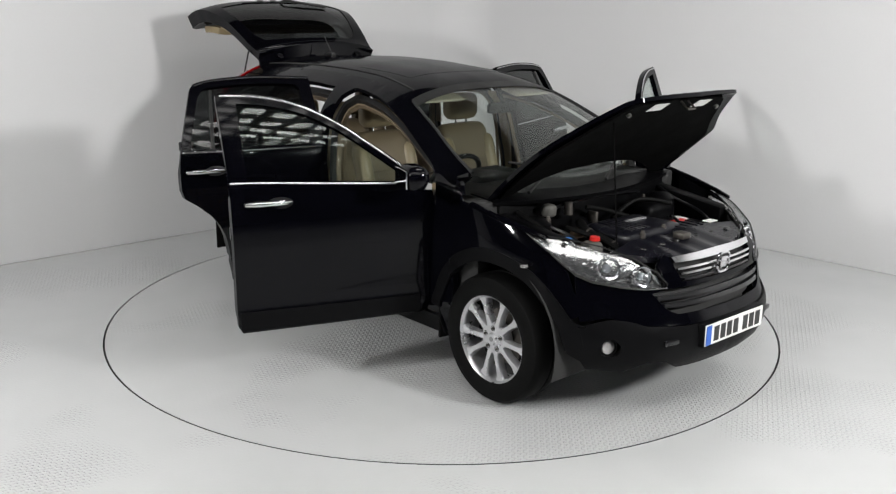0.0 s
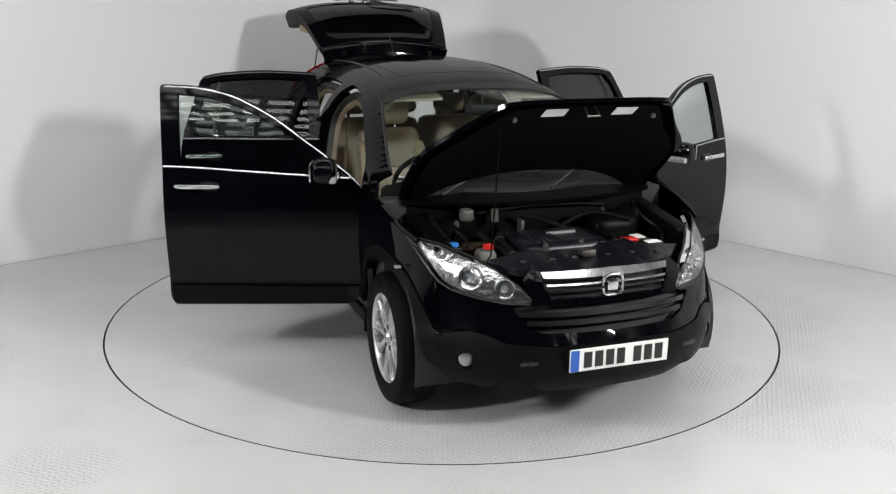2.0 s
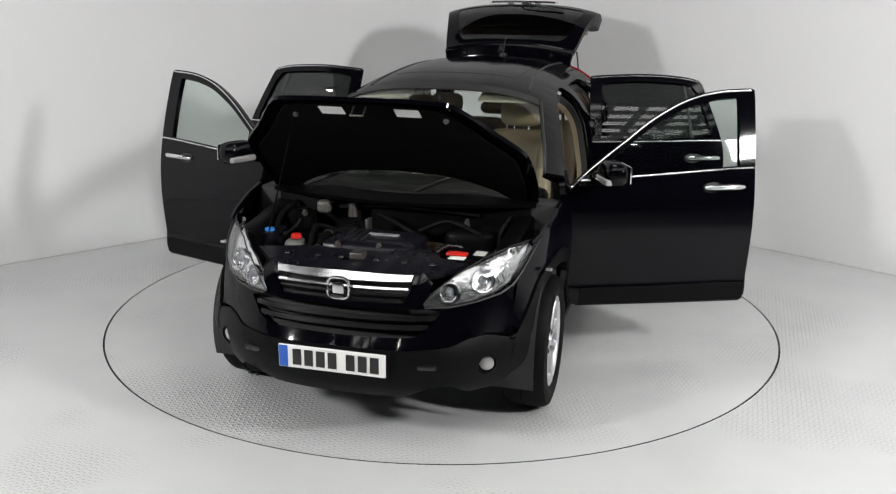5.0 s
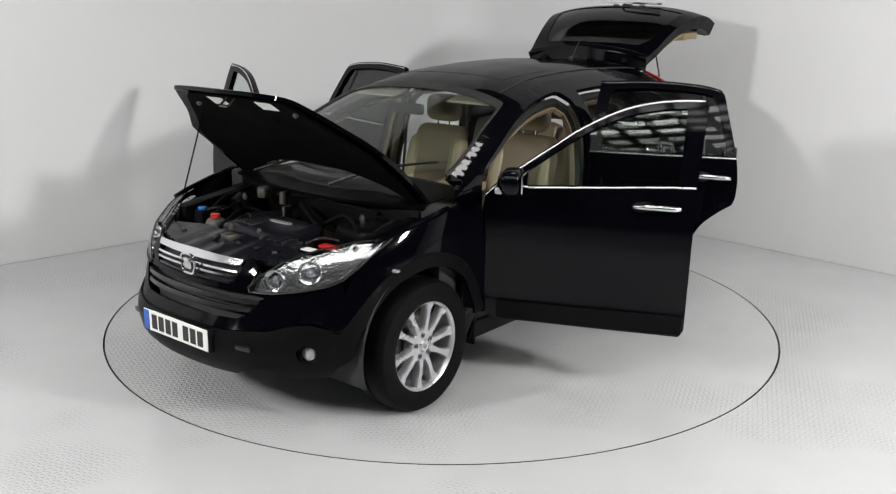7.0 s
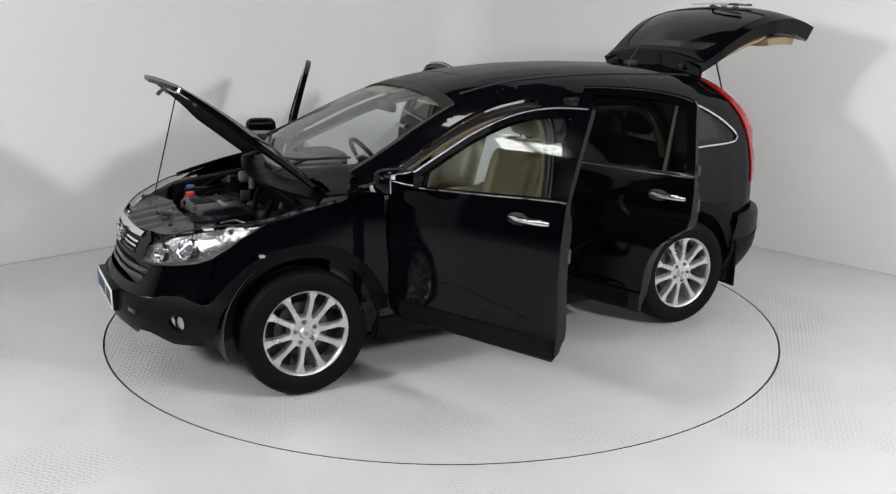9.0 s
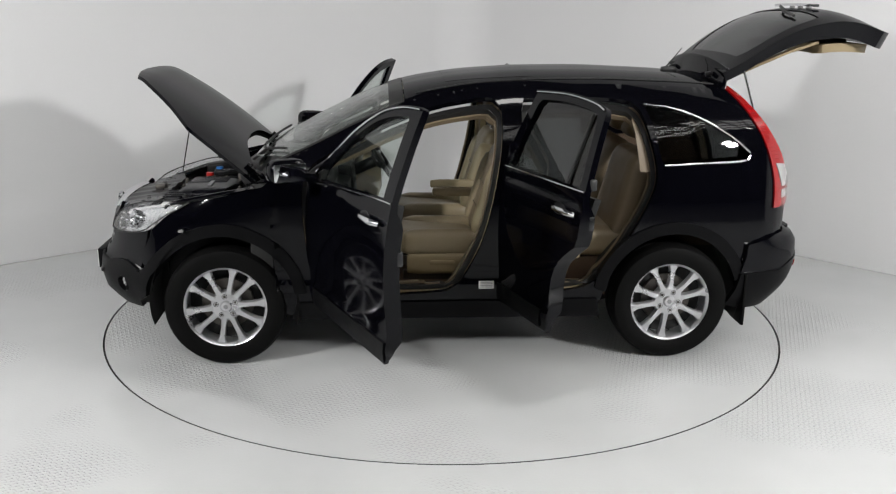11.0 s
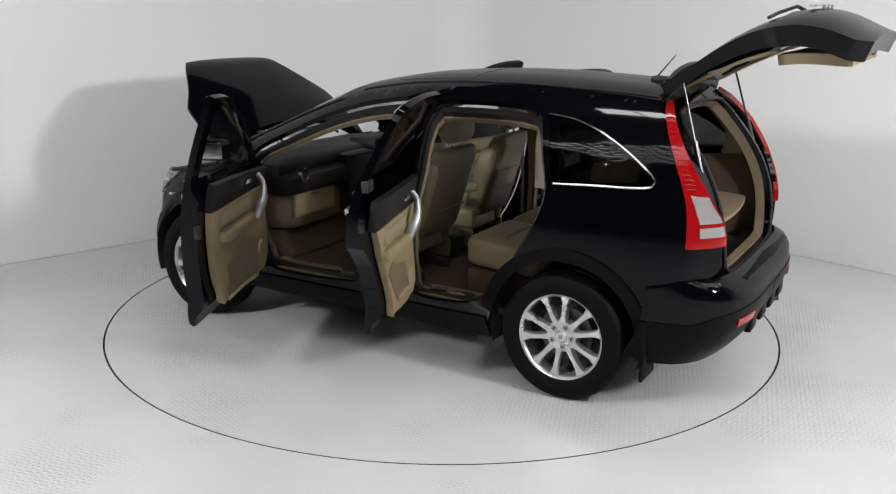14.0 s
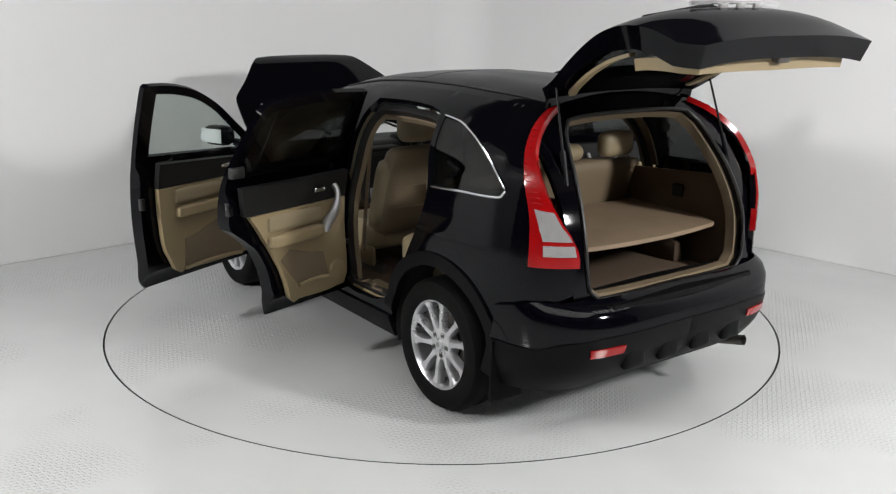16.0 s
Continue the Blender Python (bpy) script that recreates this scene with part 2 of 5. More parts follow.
def spline(points, step=0.04):
    """A smooth line through points."""
    p = [np.array(q, float) for q in points]
    out = []
    for i in range(len(p) - 1):
        a, b, c, d = p[max(0, i - 1)], p[i], p[i + 1], p[min(len(p) - 1, i + 2)]
        k = max(1, int(np.linalg.norm(c - b) / step))
        for j in range(k):
            t = j / k
            out.append(0.5 * (2 * b + (c - a) * t + (2 * a - 5 * b + 4 * c - d) * t * t + (3 * b - a - 3 * c + d) * t ** 3))
    out.append(p[-1])
    return [tuple(q) for q in out]


def dense(outline, step):
    out = []
    for a, b in zip(outline, outline[1:] + outline[:1]):
        a, b = np.array(a, float), np.array(b, float)
        d = np.linalg.norm(b - a)
        if d < 1e-5:
            continue
        k = max(1, int(math.ceil(d / step)))
        out += [tuple(a + (b - a) * j / k) for j in range(k)]
    return out


def inside(poly, pts):
    poly = np.array(poly)
    x, y = pts[:, 0], pts[:, 1]
    r = np.zeros(len(pts), bool)
    for (x0, y0), (x1, y1) in zip(poly, np.roll(poly, -1, axis=0)):
        if y0 == y1:
            continue
        hit = ((y0 > y) != (y1 > y)) & (x < (x1 - x0) * (y - y0) / (y1 - y0) + x0)
        r ^= hit
    return r


def panel(outline, holes, place, thick, step=0.05, flip=False):
    """Sheet with an outline and holes in two numbers (u, v), laid on the surface place(u, v), and given a thickness
    inwards: a number or thick(u, v)."""
    from mathutils.geometry import delaunay_2d_cdt
    rings = [dense(outline, step)] + [dense(h, step) for h in holes]
    coords, edges = [], []
    for ring in rings:
        k = len(coords)
        coords += ring
        edges += [(k + i, k + (i + 1) % len(ring)) for i in range(len(ring))]
    rim = np.array(coords)
    lo, hi = rim.min(0), rim.max(0)
    gx, gy = np.meshgrid(np.arange(lo[0] + step * .31, hi[0], step), np.arange(lo[1] + step * .37, hi[1], step * .87))
    gx[1::2] += step / 2
    grid = np.stack([gx.ravel(), gy.ravel()], 1)
    ok = inside(rings[0], grid)
    for h in rings[1:]:
        ok &= ~inside(h, grid)
    grid = grid[ok]
    if len(grid):
        near = np.array([np.min((rim[:, 0] - g[0]) ** 2 + (rim[:, 1] - g[1]) ** 2) for g in grid])
        grid = grid[near > (0.55 * step) ** 2]
    coords = [Vector(c) for c in coords] + [Vector(g) for g in grid]
    v2, _, f2, _, _, _ = delaunay_2d_cdt(coords, edges, [], 0, 1e-6)
    mid = np.array([np.mean([(v2[i].x, v2[i].y) for i in f], axis=0) for f in f2])
    ok = inside(rings[0], mid)
    for h in rings[1:]:
        ok &= ~inside(h, mid)
    faces = [tuple(f) for f, o in zip(f2, ok) if o]
    if flip:
        faces = [tuple(reversed(f)) for f in faces]
    top = [Vector(place(p.x, p.y)) for p in v2]
    norm = [Vector() for _ in top]
    count = {}
    for f in faces:
        a, b, c = (top[i] for i in f[:3])
        nn = (b - a).cross(c - a)
        for i in f:
            norm[i] += nn
        for i, j in zip(f, f[1:] + f[:1]):
            count[(i, j)] = count.get((i, j), 0) + 1
    n = len(top)
    low = []
    for p, q, uv in zip(top, norm, v2):
        t = thick(uv.x, uv.y) if callable(thick) else thick
        low.append(p - q.normalized() * t if q.length > 0 else p)
    s = Shape()
    rimf = [(j, i, i + n, j + n) for (i, j) in count if (j, i) not in count]
    s.add(top + low, faces + [tuple(i + n for i in reversed(f)) for f in faces] + rimf)
    return s


# ---- room ----
def wall(name, a, b, height, mat, thick=0.2):
    a, b = Vector((*a, 0)), Vector((*b, 0))
    d = b - a
    turn = Matrix.Translation(a) @ Matrix.Rotation(math.atan2(d.y, d.x), 4, "Z")
    ob = part(name, block(0, d.length, 0, thick, 0, height, 0.004, 1), mat, at=turn)
    return tagged(ob, kind="structure")


CORNER = (0.2, 4.28)
LEFT_END, RIGHT_END = (-8.6, -3.66), (8.5, -3.88)
wall("wall_left", LEFT_END, CORNER, 5.2, WALL)
wall("wall_right", CORNER, RIGHT_END, 5.2, WALL)
cove = Shape()
ends = [Vector((LEFT_END[0] - CORNER[0], LEFT_END[1] - CORNER[1])).normalized(), Vector((RIGHT_END[0] - CORNER[0], RIGHT_END[1] - CORNER[1])).normalized()]
COVE_R = 0.45
mid = Vector(CORNER) + COVE_R * (ends[0] + ends[1])
a0, a1 = (math.atan2(*((Vector(CORNER) + COVE_R * e - mid).yx)) for e in ends)
arc_pts = [mid + COVE_R * Vector((math.cos(a0 + (a1 - a0) * i / 20), math.sin(a0 + (a1 - a0) * i / 20))) - 0.002 * (Vector((0, 1))) for i in range(21)]
cove.add([(p.x, p.y, z) for z in (0.0, 5.2) for p in arc_pts], [(i, i + 1, i + 22, i + 21) for i in range(20)])
tagged(part("wall_cove", cove, WALL), kind="structure")
wall("wall_back_left", (-14.0, -16.0), (-14.0, -3.4), 5.2, DARK_WALL)
wall("wall_return_left", (-14.0, -3.4), (-8.5, -3.4), 5.2, DARK_WALL)
wall("wall_back_right", (14.0, -3.4), (14.0, -16.0), 5.2, DARK_WALL)
wall("wall_return_right", (8.3, -3.4), (14.0, -3.4), 5.2, DARK_WALL)
wall("wall_behind", (14.2, -16.0), (-14.2, -16.0), 5.2, DARK_WALL)

floor_ring = Shape()
ring_r = [TABLE_R + 0.006, 3.0, 5.0, 9.0, 24.0]
seg = 160
floor_ring.add([(r * math.cos(2 * math.pi * k / seg), r * math.sin(2 * math.pi * k / seg), 0) for r in ring_r for k in range(seg)] +
               [(ring_r[0] * math.cos(2 * math.pi * k / seg), ring_r[0] * math.sin(2 * math.pi * k / seg), -0.05) for k in range(seg)],
               [(i * seg + k, (i + 1) * seg + k, (i + 1) * seg + (k + 1) % seg, i * seg + (k + 1) % seg) for i in range(4) for k in range(seg)] +
               [(5 * seg + k, k, (k + 1) % seg, 5 * seg + (k + 1) % seg) for k in range(seg)])
tagged(part("floor", floor_ring, FLOOR), kind="structure")
tagged(part("floor_pit", lathe([(0.0, -0.05), (TABLE_R + 0.1, -0.05)], 64, "z"), GAP), kind="structure")
tagged(part("ceiling", block(-20, 20, -20, 20, 5.2, 5.3), DARK_WALL), kind="structure")

turntable = tagged(new("turntable"), "round grey painted tread plate turntable under the car", "turntable")
part("plate", lathe([(0.0, 0.0), (0.8, 0.0), (1.6, 0.0), (TABLE_R - 0.006, 0.0), (TABLE_R - 0.004, -0.02)], 160, "z"), FLOOR, turntable)
part("edge_ring", lathe([(TABLE_R - 0.004, -0.001), (TABLE_R - 0.004, -0.045)], 160, "z"), GAP, turntable, "dark worn steel edge")


def light_grid(at, aim, w, h, nx, ny, glow, bar=0.05):
    """Hanging light panel behind a dark lattice."""
    ob = tagged(new("light_panel"), "glowing ceiling light panel behind a dark lattice", "light", "ceiling light panels")
    ob.matrix_basis = look(at, aim)
    part("diffuser", block(-w / 2, w / 2, -h / 2, h / 2, 0.0, 0.03), glow, ob)
    for x, y in ((-w / 2 + 0.1, 0), (w / 2 - 0.1, 0)):
        part("hanger", tube([(x, y, 0.02), (x, y, 0.30)], 0.012, 6), GAP, ob)
    for i in range(nx + 1):
        x = -w / 2 + w * i / nx
        part("bar", block(x - bar / 2, x + bar / 2, -h / 2, h / 2, -0.06, -0.004), GAP, ob)
    for j in range(ny + 1):
        y = -h / 2 + h * j / ny
        part("bar", block(-w / 2, w / 2, y - bar / 2, y + bar / 2, -0.065, -0.009), GAP, ob)
    return ob


light_grid((0.3, -4.9, 4.9), (0.3, -4.8, 0.0), 7.6, 3.2, 18, 10, ROOF_LIGHT, 0.10)
light_grid((4.5, -2.3, 4.9), (4.4, -2.2, 0.0), 2.6, 1.5, 6, 4, ROOF_LIGHT, 0.09)
light_grid((-7.2, -3.7, 4.9), (-7.1, -3.6, 0.0), 1.3, 0.8, 2, 1, LIGHT_PANEL, 0.05)
light_grid((0.9, -0.1, 4.9), (0.9, 0.0, 0.0), 1.2, 0.6, 2, 1, LIGHT_PANEL, 0.04)


def spot_lamp(x, y, z):
    ob = tagged(new("ceiling_spot"), "small black ceiling spot lamp, switched on", "lamp", "ceiling spot lamps")
    ob.matrix_basis = Matrix.Translation((x, y, z))
    part("housing", lathe([(0.02, 0.16), (0.065, 0.14), (0.07, 0.0), (0.062, 0.0), (0.058, 0.03)], 18, "z"), GAP, ob)
    part("stem", tube([(0, 0, 0.14), (0, 0, 5.2 - z)], 0.012, 6), GAP, ob)
    part("bulb", lathe([(0.0, 0.012), (0.04, 0.018), (0.058, 0.032)], 18, "z"), SPOT_BULB, ob, "glowing lamp face")


for i in range(6):
    spot_lamp(-4.5 + 1.8 * i, -7.2, 4.75)
for x in (-5.2, 5.2):
    for y in (-0.8, -2.6):
        spot_lamp(x, y, 4.75)


# ---- the car: surfaces ----
def table(*pairs):
    xs, ys = [p[0] for p in pairs], [p[1] for p in pairs]
    if xs[0] > xs[-1]:
        xs, ys = xs[::-1], ys[::-1]
    return lambda x: float(np.interp(x, xs, ys))


def smooth_table(*pairs):
    """Like table, with the corners rounded."""
    f = table(*pairs)
    return lambda x: (f(x - 0.12) + 2 * f(x - 0.06) + 3 * f(x) + 2 * f(x + 0.06) + f(x + 0.12)) / 9


low_width = table((0.2, 0.83), (0.3, 0.875), (0.38, 0.893), (0.47, 0.905), (0.52, 0.893), (0.7, 0.908), (0.82, 0.913), (0.95, 0.907), (1.05, 0.896), (1.2, 0.866))
nose = table((0.2, 1.02), (0.29, 1.10), (0.36, 1.165), (0.45, 1.185), (0.53, 1.175), (0.57, 1.14), (0.72, 1.095), (0.80, 1.075), (0.88, 1.02), (0.95, 0.90), (1.0, 0.80), (1.1, 0.55))
belt = smooth_table((1.3, 1.095), (0.9, 1.11), (0.0, 1.165), (-1.2, 1.18), (-2.1, 1.2))
crown = smooth_table((1.35, 1.055), (1.2, 1.12), (1.05, 1.21), (0.9, 1.30), (0.6, 1.46), (0.4, 1.545), (0.2, 1.605), (-0.1, 1.65), (-0.5, 1.678),
                     (-0.9, 1.684), (-1.4, 1.665), (-1.6, 1.65), (-1.75, 1.63), (-1.95, 1.60))
plan = table((1.3, 0.97), (0.9, 0.99), (0.4, 1.0), (-1.0, 1.0), (-1.4, 0.985), (-1.7, 0.96), (-1.85, 0.93), (-1.95, 0.875), (-2.02, 0.79), (-2.08, 0.68), (-2.12, 0.58), (-2.2, 0.3))
N_TOP = 2.8
v_grid = np.linspace(0, 1, 80)
y_grid = (1 - 0.10 * v_grid) * (1 - v_grid ** N_TOP) ** (1 / N_TOP)
N_NOSE = 2.6


def flank(x, z):
    """Half width of the body at a place along it and a height."""
    w = low_width(z) * plan(x)
    zb = belt(x)
    if z > zb:
        v = min(1.0, (z - zb) / max(0.02, crown(x) - zb))
        w = low_width(zb) * plan(x) * float(np.interp(v, v_grid, y_grid))
    return w


def top(x, y):
    """Height of roof or windscreen."""
    zb = belt(x)
    v = float(np.interp(abs(y) / (low_width(zb) * plan(x)), y_grid[::-1], v_grid[::-1]))
    return zb + v * (crown(x) - zb)


def rail(x):
    """Height at which side and roof meet."""
    zb = belt(x)
    return zb + table((1.15, 0.50), (1.0, 0.56), (0.6, 0.72), (0.25, 0.82), (-0.2, 0.86), (-1.8, 0.86))(x) * (crown(x) - zb)


# way round the nose: s runs on from x = 1 and ends on the middle line
a_grid = np.linspace(0, math.pi / 2, 400)
cx, cy = np.sin(a_grid) ** (2 / N_NOSE), np.cos(a_grid) ** (2 / N_NOSE)
s_grid = 1 + np.concatenate([[0], np.cumsum(np.hypot(np.diff(cx * 1.1), np.diff(cy * 0.9)))])
S_END = float(s_grid[-1])


flare = table((0.25, 0.8), (0.5, 1.0), (0.6, 0.7), (0.78, 0.0))


def s_at_x(x):
    return x if x <= 1 else float(np.interp((x - 1) / 1.1, cx, s_grid))


def s_at_y(y):
    return float(np.interp(-y / 0.9, -cy, s_grid))


def skin(s, z):
    """Left flank and nose."""
    if s <= 1:
        return Vector((s, flank(s, z), z))
    px, py = float(np.interp(s, s_grid, cx)), float(np.interp(s, s_grid, cy))
    w = low_width(z) * (0.99 + 0.01 * (1 - px)) * (1 + 0.075 * flare(z) * math.exp(-((px - 0.6) / 0.13) ** 2))
    return Vector((1 + nose(z) * px, w * py, z))


def raised(place, d):
    """The same surface, lifted outwards by d."""
    def at(u, v):
        p, a, b = place(u, v), place(u + 0.004, v), place(u, v + 0.004)
        n = (b - p).cross(a - p)
        n = n.normalized() if n.length > 0 else Vector((0, 1, 0))
        return p + n * d
    return at


def arc(x, z, r, a0, a1, n=24):
    return [(x + r * math.cos(radians(a0 + (a1 - a0) * i / n)), z + r * math.sin(radians(a0 + (a1 - a0) * i / n))) for i in range(n + 1)]


WHEEL_X, WHEEL_Z, WHEEL_R = 1.31, 0.352, 0.352
FRONT_HINGE, REAR_HINGE = 1.00, -0.15
car = tagged(new("car"), "black five-door estate car with bonnet, doors and tailgate open", "car")

# ---- openings and outlines on the flank, as (x, z) ----
front_opening = spline([(0.83, 0.62), (0.855, 0.9), (0.85, 1.07), (0.79, 1.18), (0.6, 1.285), (0.35, 1.405), (0.1, 1.49), (-0.12, 1.53), (-0.24, 1.535),
                        (-0.285, 1.49), (-0.27, 1.2), (-0.19, 0.8), (-0.09, 0.56), (0.0, 0.46), (0.12, 0.432), (0.54, 0.415), (0.70, 0.44), (0.79, 0.51), (0.83, 0.62)])[:-1]
rear_opening = spline([(-0.42, 1.535), (-0.7, 1.545), (-0.98, 1.535), (-1.085, 1.49), (-1.15, 1.3), (-1.185, 1.12), (-1.15, 0.98), (-1.06, 0.8), (-0.93, 0.58),
                       (-0.82, 0.48), (-0.7, 0.44), (-0.5, 0.428), (-0.38, 0.45), (-0.335, 0.55), (-0.345, 0.9), (-0.385, 1.2), (-0.40, 1.48), (-0.42, 1.535)])[:-1]
quarter_glass = spline([(-1.12, 1.51), (-1.28, 1.49), (-1.45, 1.435), (-1.60, 1.355), (-1.705, 1.278), (-1.747, 1.232), (-1.728, 1.203), (-1.62, 1.191), (-1.45, 1.186), (-1.225, 1.175)], 0.02) + \
    [(-1.205, 1.21), (-1.16, 1.40)]
side_outline = ([(1.0, 0.30), (0.905, 0.29), (-0.86, 0.30)] + arc(-WHEEL_X, WHEEL_Z + 0.02, 0.415, 0 + 8, 172)[0:] +
                [(-1.735, 0.52), (-1.76, 0.70), (-1.9, 0.72), (-2.0, 0.735)] +
                spline([(-2.055, 0.78), (-2.06, 0.92), (-2.045, 1.05), (-1.95, 1.24), (-1.80, 1.46), (-1.715, 1.575)])[0:] +
                [(x, rail(x)) for x in np.linspace(-1.685, 1.08, 60)] + [(1.12, 1.09), (1.05, 1.075)])
for side in (1, -1):
    p = panel(side_outline, [front_opening, rear_opening, quarter_glass], skin, 0.03, 0.03, flip=True)
    part("body_side", p.sided(side), PAINT, car)
    ring = panel(front_opening, [[(0.34 + (x - 0.34) * 0.955, 0.98 + (z - 0.98) * 0.95) for x, z in front_opening]], raised(skin, -0.05), 0.05, 0.05, flip=True)
    part("door_seal", ring.sided(side), SEAL, car)
    ring = panel(rear_opening, [[(-0.76 + (x + 0.76) * 0.94, 0.98 + (z - 0.98) * 0.95) for x, z in rear_opening]], raised(skin, -0.05), 0.05, 0.05, flip=True)
    part("door_seal", ring.sided(side), SEAL, car)
    for opening_line, cx0, cz0, name in ((front_opening, 0.30, 0.98, "front"), (rear_opening, -0.76, 0.98, "rear")):
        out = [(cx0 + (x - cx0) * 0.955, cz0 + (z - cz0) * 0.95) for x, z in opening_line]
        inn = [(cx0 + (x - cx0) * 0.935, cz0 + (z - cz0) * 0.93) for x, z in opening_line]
        # beige trim, darkened in colour to stand in for shade in the opening
        part("opening_trim", panel(out, [inn], raised(skin, -0.085), 0.03, 0.05, flip=True).sided(side), SHADED_LEATHER, car, "beige trim round the door opening, shade painted in")
    part("quarter_window", panel(quarter_glass, [], raised(skin, -0.004), 0.004, 0.05, flip=True).sided(side), PRIVACY, car, "dark tinted quarter glass")
    q = [skin(x, z) + Vector((0, 0.006, 0)) for x, z in quarter_glass[:-2]]
    part("window_trim", tube(q, 0.006, 6).sided(side), CHROME, car, "bright chrome strip")
    # plastic over the arches and along the sills
    outer, inner = arc(-WHEEL_X, WHEEL_Z + 0.02, 0.475, 10, 165, 30), arc(-WHEEL_X, WHEEL_Z + 0.02, 0.405, 165, 8, 30)
    part("wheel_arch_trim", panel(outer + inner, [], raised(skin, 0.012), 0.05, 0.04, flip=True).sided(side), CLADDING, car)
    outer = arc(WHEEL_X, WHEEL_Z + 0.02, 0.475, 8, 172, 30)
    inner = arc(WHEEL_X, WHEEL_Z + 0.02, 0.405, 172, 6, 30)
    f = [(s_at_x(x), z) for x, z in outer + inner]
    part("wheel_arch_trim", panel(f, [], raised(skin, 0.010), 0.05, 0.04, flip=True).sided(side), CLADDING, car)
    part("sill", panel([(0.93, 0.27), (0.90, 0.375), (-0.86, 0.385), (-0.89, 0.27)], [], raised(skin, 0.012), 0.04, 0.06, flip=True).sided(side), CLADDING, car)
    part("sill_plate", block(-0.02, 0.66, 0.70, 0.862, 0.42, 0.436, 0.005).sided(side), BEIGE, car)
    part("sill_plate", block(-0.80, -0.40, 0.68, 0.86, 0.43, 0.444, 0.005).sided(side), BEIGE, car)
    # front wing
    wing = ([(1.0, 0.30), (1.0, 1.06), (1.08, 1.085)] + [(s_at_x(x), z) for x, z in spline([(1.12, 1.06), (1.3, 1.025), (1.5, 0.982), (1.62, 0.957)])] +
            [(s_at_x(1.64), 0.93), (s_at_x(1.735), 0.79), (s_at_x(1.79), 0.60), (s_at_x(1.745), 0.57)] +
            [(s_at_x(x), z) for x, z in arc(WHEEL_X, WHEEL_Z + 0.02, 0.43, 26, 176, 28)] + [(0.915, 0.30)])
    part("front_wing", panel(wing, [], skin, 0.02, 0.045, flip=True).sided(side), PAINT, car)
    part("side_marker", block(1.52, 1.55, 0.868, 0.902, 0.80, 0.815, 0.006).sided(side), LAMP_CLEAR, car, "small clear side repeater")

# ---- roof and screen ----
half = lambda x: flank(x, rail(x))
roof_x = np.linspace(0.27, -1.645, 40)
roof = [(x, half(x)) for x in roof_x] + [(x, -half(x)) for x in roof_x[::-1]]
part("roof", panel(roof, [], lambda x, y: Vector((x, y, top(x, y))), 0.02, 0.034), PAINT, car)
part("headliner", panel([(x * 0.97, y * 0.93) for x, y in roof], [], lambda x, y: Vector((x, y, top(x, y) - 0.03)), 0.015, 0.10), HEADLINER, car)
for side in (1, -1):
    part("roof_joint", tube([(x, side * (half(x) - 0.07), top(x, half(x) - 0.07) + 0.001) for x in np.linspace(0.2, -1.62, 30)], 0.006, 6), SEAL, car)
part("sunroof", panel([(0.02, 0.40), (-0.5, 0.42), (-0.5, -0.42), (0.02, -0.40)], [], lambda x, y: Vector((x, y, top(x, y) + 0.0012)), 0.012, 0.06), PAINT, car, "black sunroof panel")
screen_low = lambda y: 1.20 - 0.30 * (abs(y) / 0.8) ** 2.2
screen_pts = [(x, half(x) - 0.012) for x in np.linspace(0.28, 0.93, 24)]
edge_y = screen_pts[-1][1]
screen_pts += [(screen_low(y), y) for y in np.linspace(edge_y, -edge_y, 30)] + [(x, -y) for x, y in screen_pts[::-1]]
glass_at = lambda x, y: Vector((x, y, top(x, y) - 0.004))
part("windscreen", panel(screen_pts, [], glass_at, 0.005, 0.07), WINDSCREEN, car, "clear windscreen glass")
band = [(x, half(x) - 0.01) for x in np.linspace(0.275, 0.36, 5)]
part("screen_band", panel(band + [(0.36, -band[-1][1])] + [(x, -y) for x, y in band[::-1]], [], lambda x, y: Vector((x, y, top(x, y) + 0.002)), 0.004, 0.06), SEAL, car)
for side in (1, -1):
    pts = [Vector((x, side * (half(x) - 0.004), top(x, half(x) - 0.004) + 0.003)) for x in np.linspace(0.30, 1.0, 20)]
    part("pillar_trim", tube(pts, 0.009, 6), SEAL, car)
mirror_stem = tube([(0.42, 0, 1.52), (0.45, 0, 1.46)], 0.012, 8)
part("rear_view_mirror", mirror_stem.join(pad(0.42, 0.46, -0.12, 0.12, 1.40, 1.47, 0.02)), DASH, car, "black rear-view mirror")
# scuttle below the screen and two wiper arms
cowl = [(screen_low(y) - 0.01, y) for y in np.linspace(-0.72, 0.72, 24)] + [(1.30 - 0.12 * (y / 0.75) ** 2, y) for y in np.linspace(0.75, -0.75, 24)]
part("scuttle", panel(cowl, [], lambda x, y: Vector((x, y, 1.075 - 0.25 * max(0, x - 1.15) - 0.03 * y * y)), 0.02, 0.06), BAY, car)
for y0, y1 in ((0.12, 0.66), (-0.52, 0.06)):
    pts = [(screen_low(y) - 0.05, y, top(screen_low(y) - 0.05, y) + 0.016) for y in np.linspace(y0, y1, 8)]
    part("wiper", tube(pts, 0.008, 6).join(tube([(1.22, y0 - 0.02, 1.085), pts[3]], 0.010, 6)), SEAL, car, "black wiper arm")

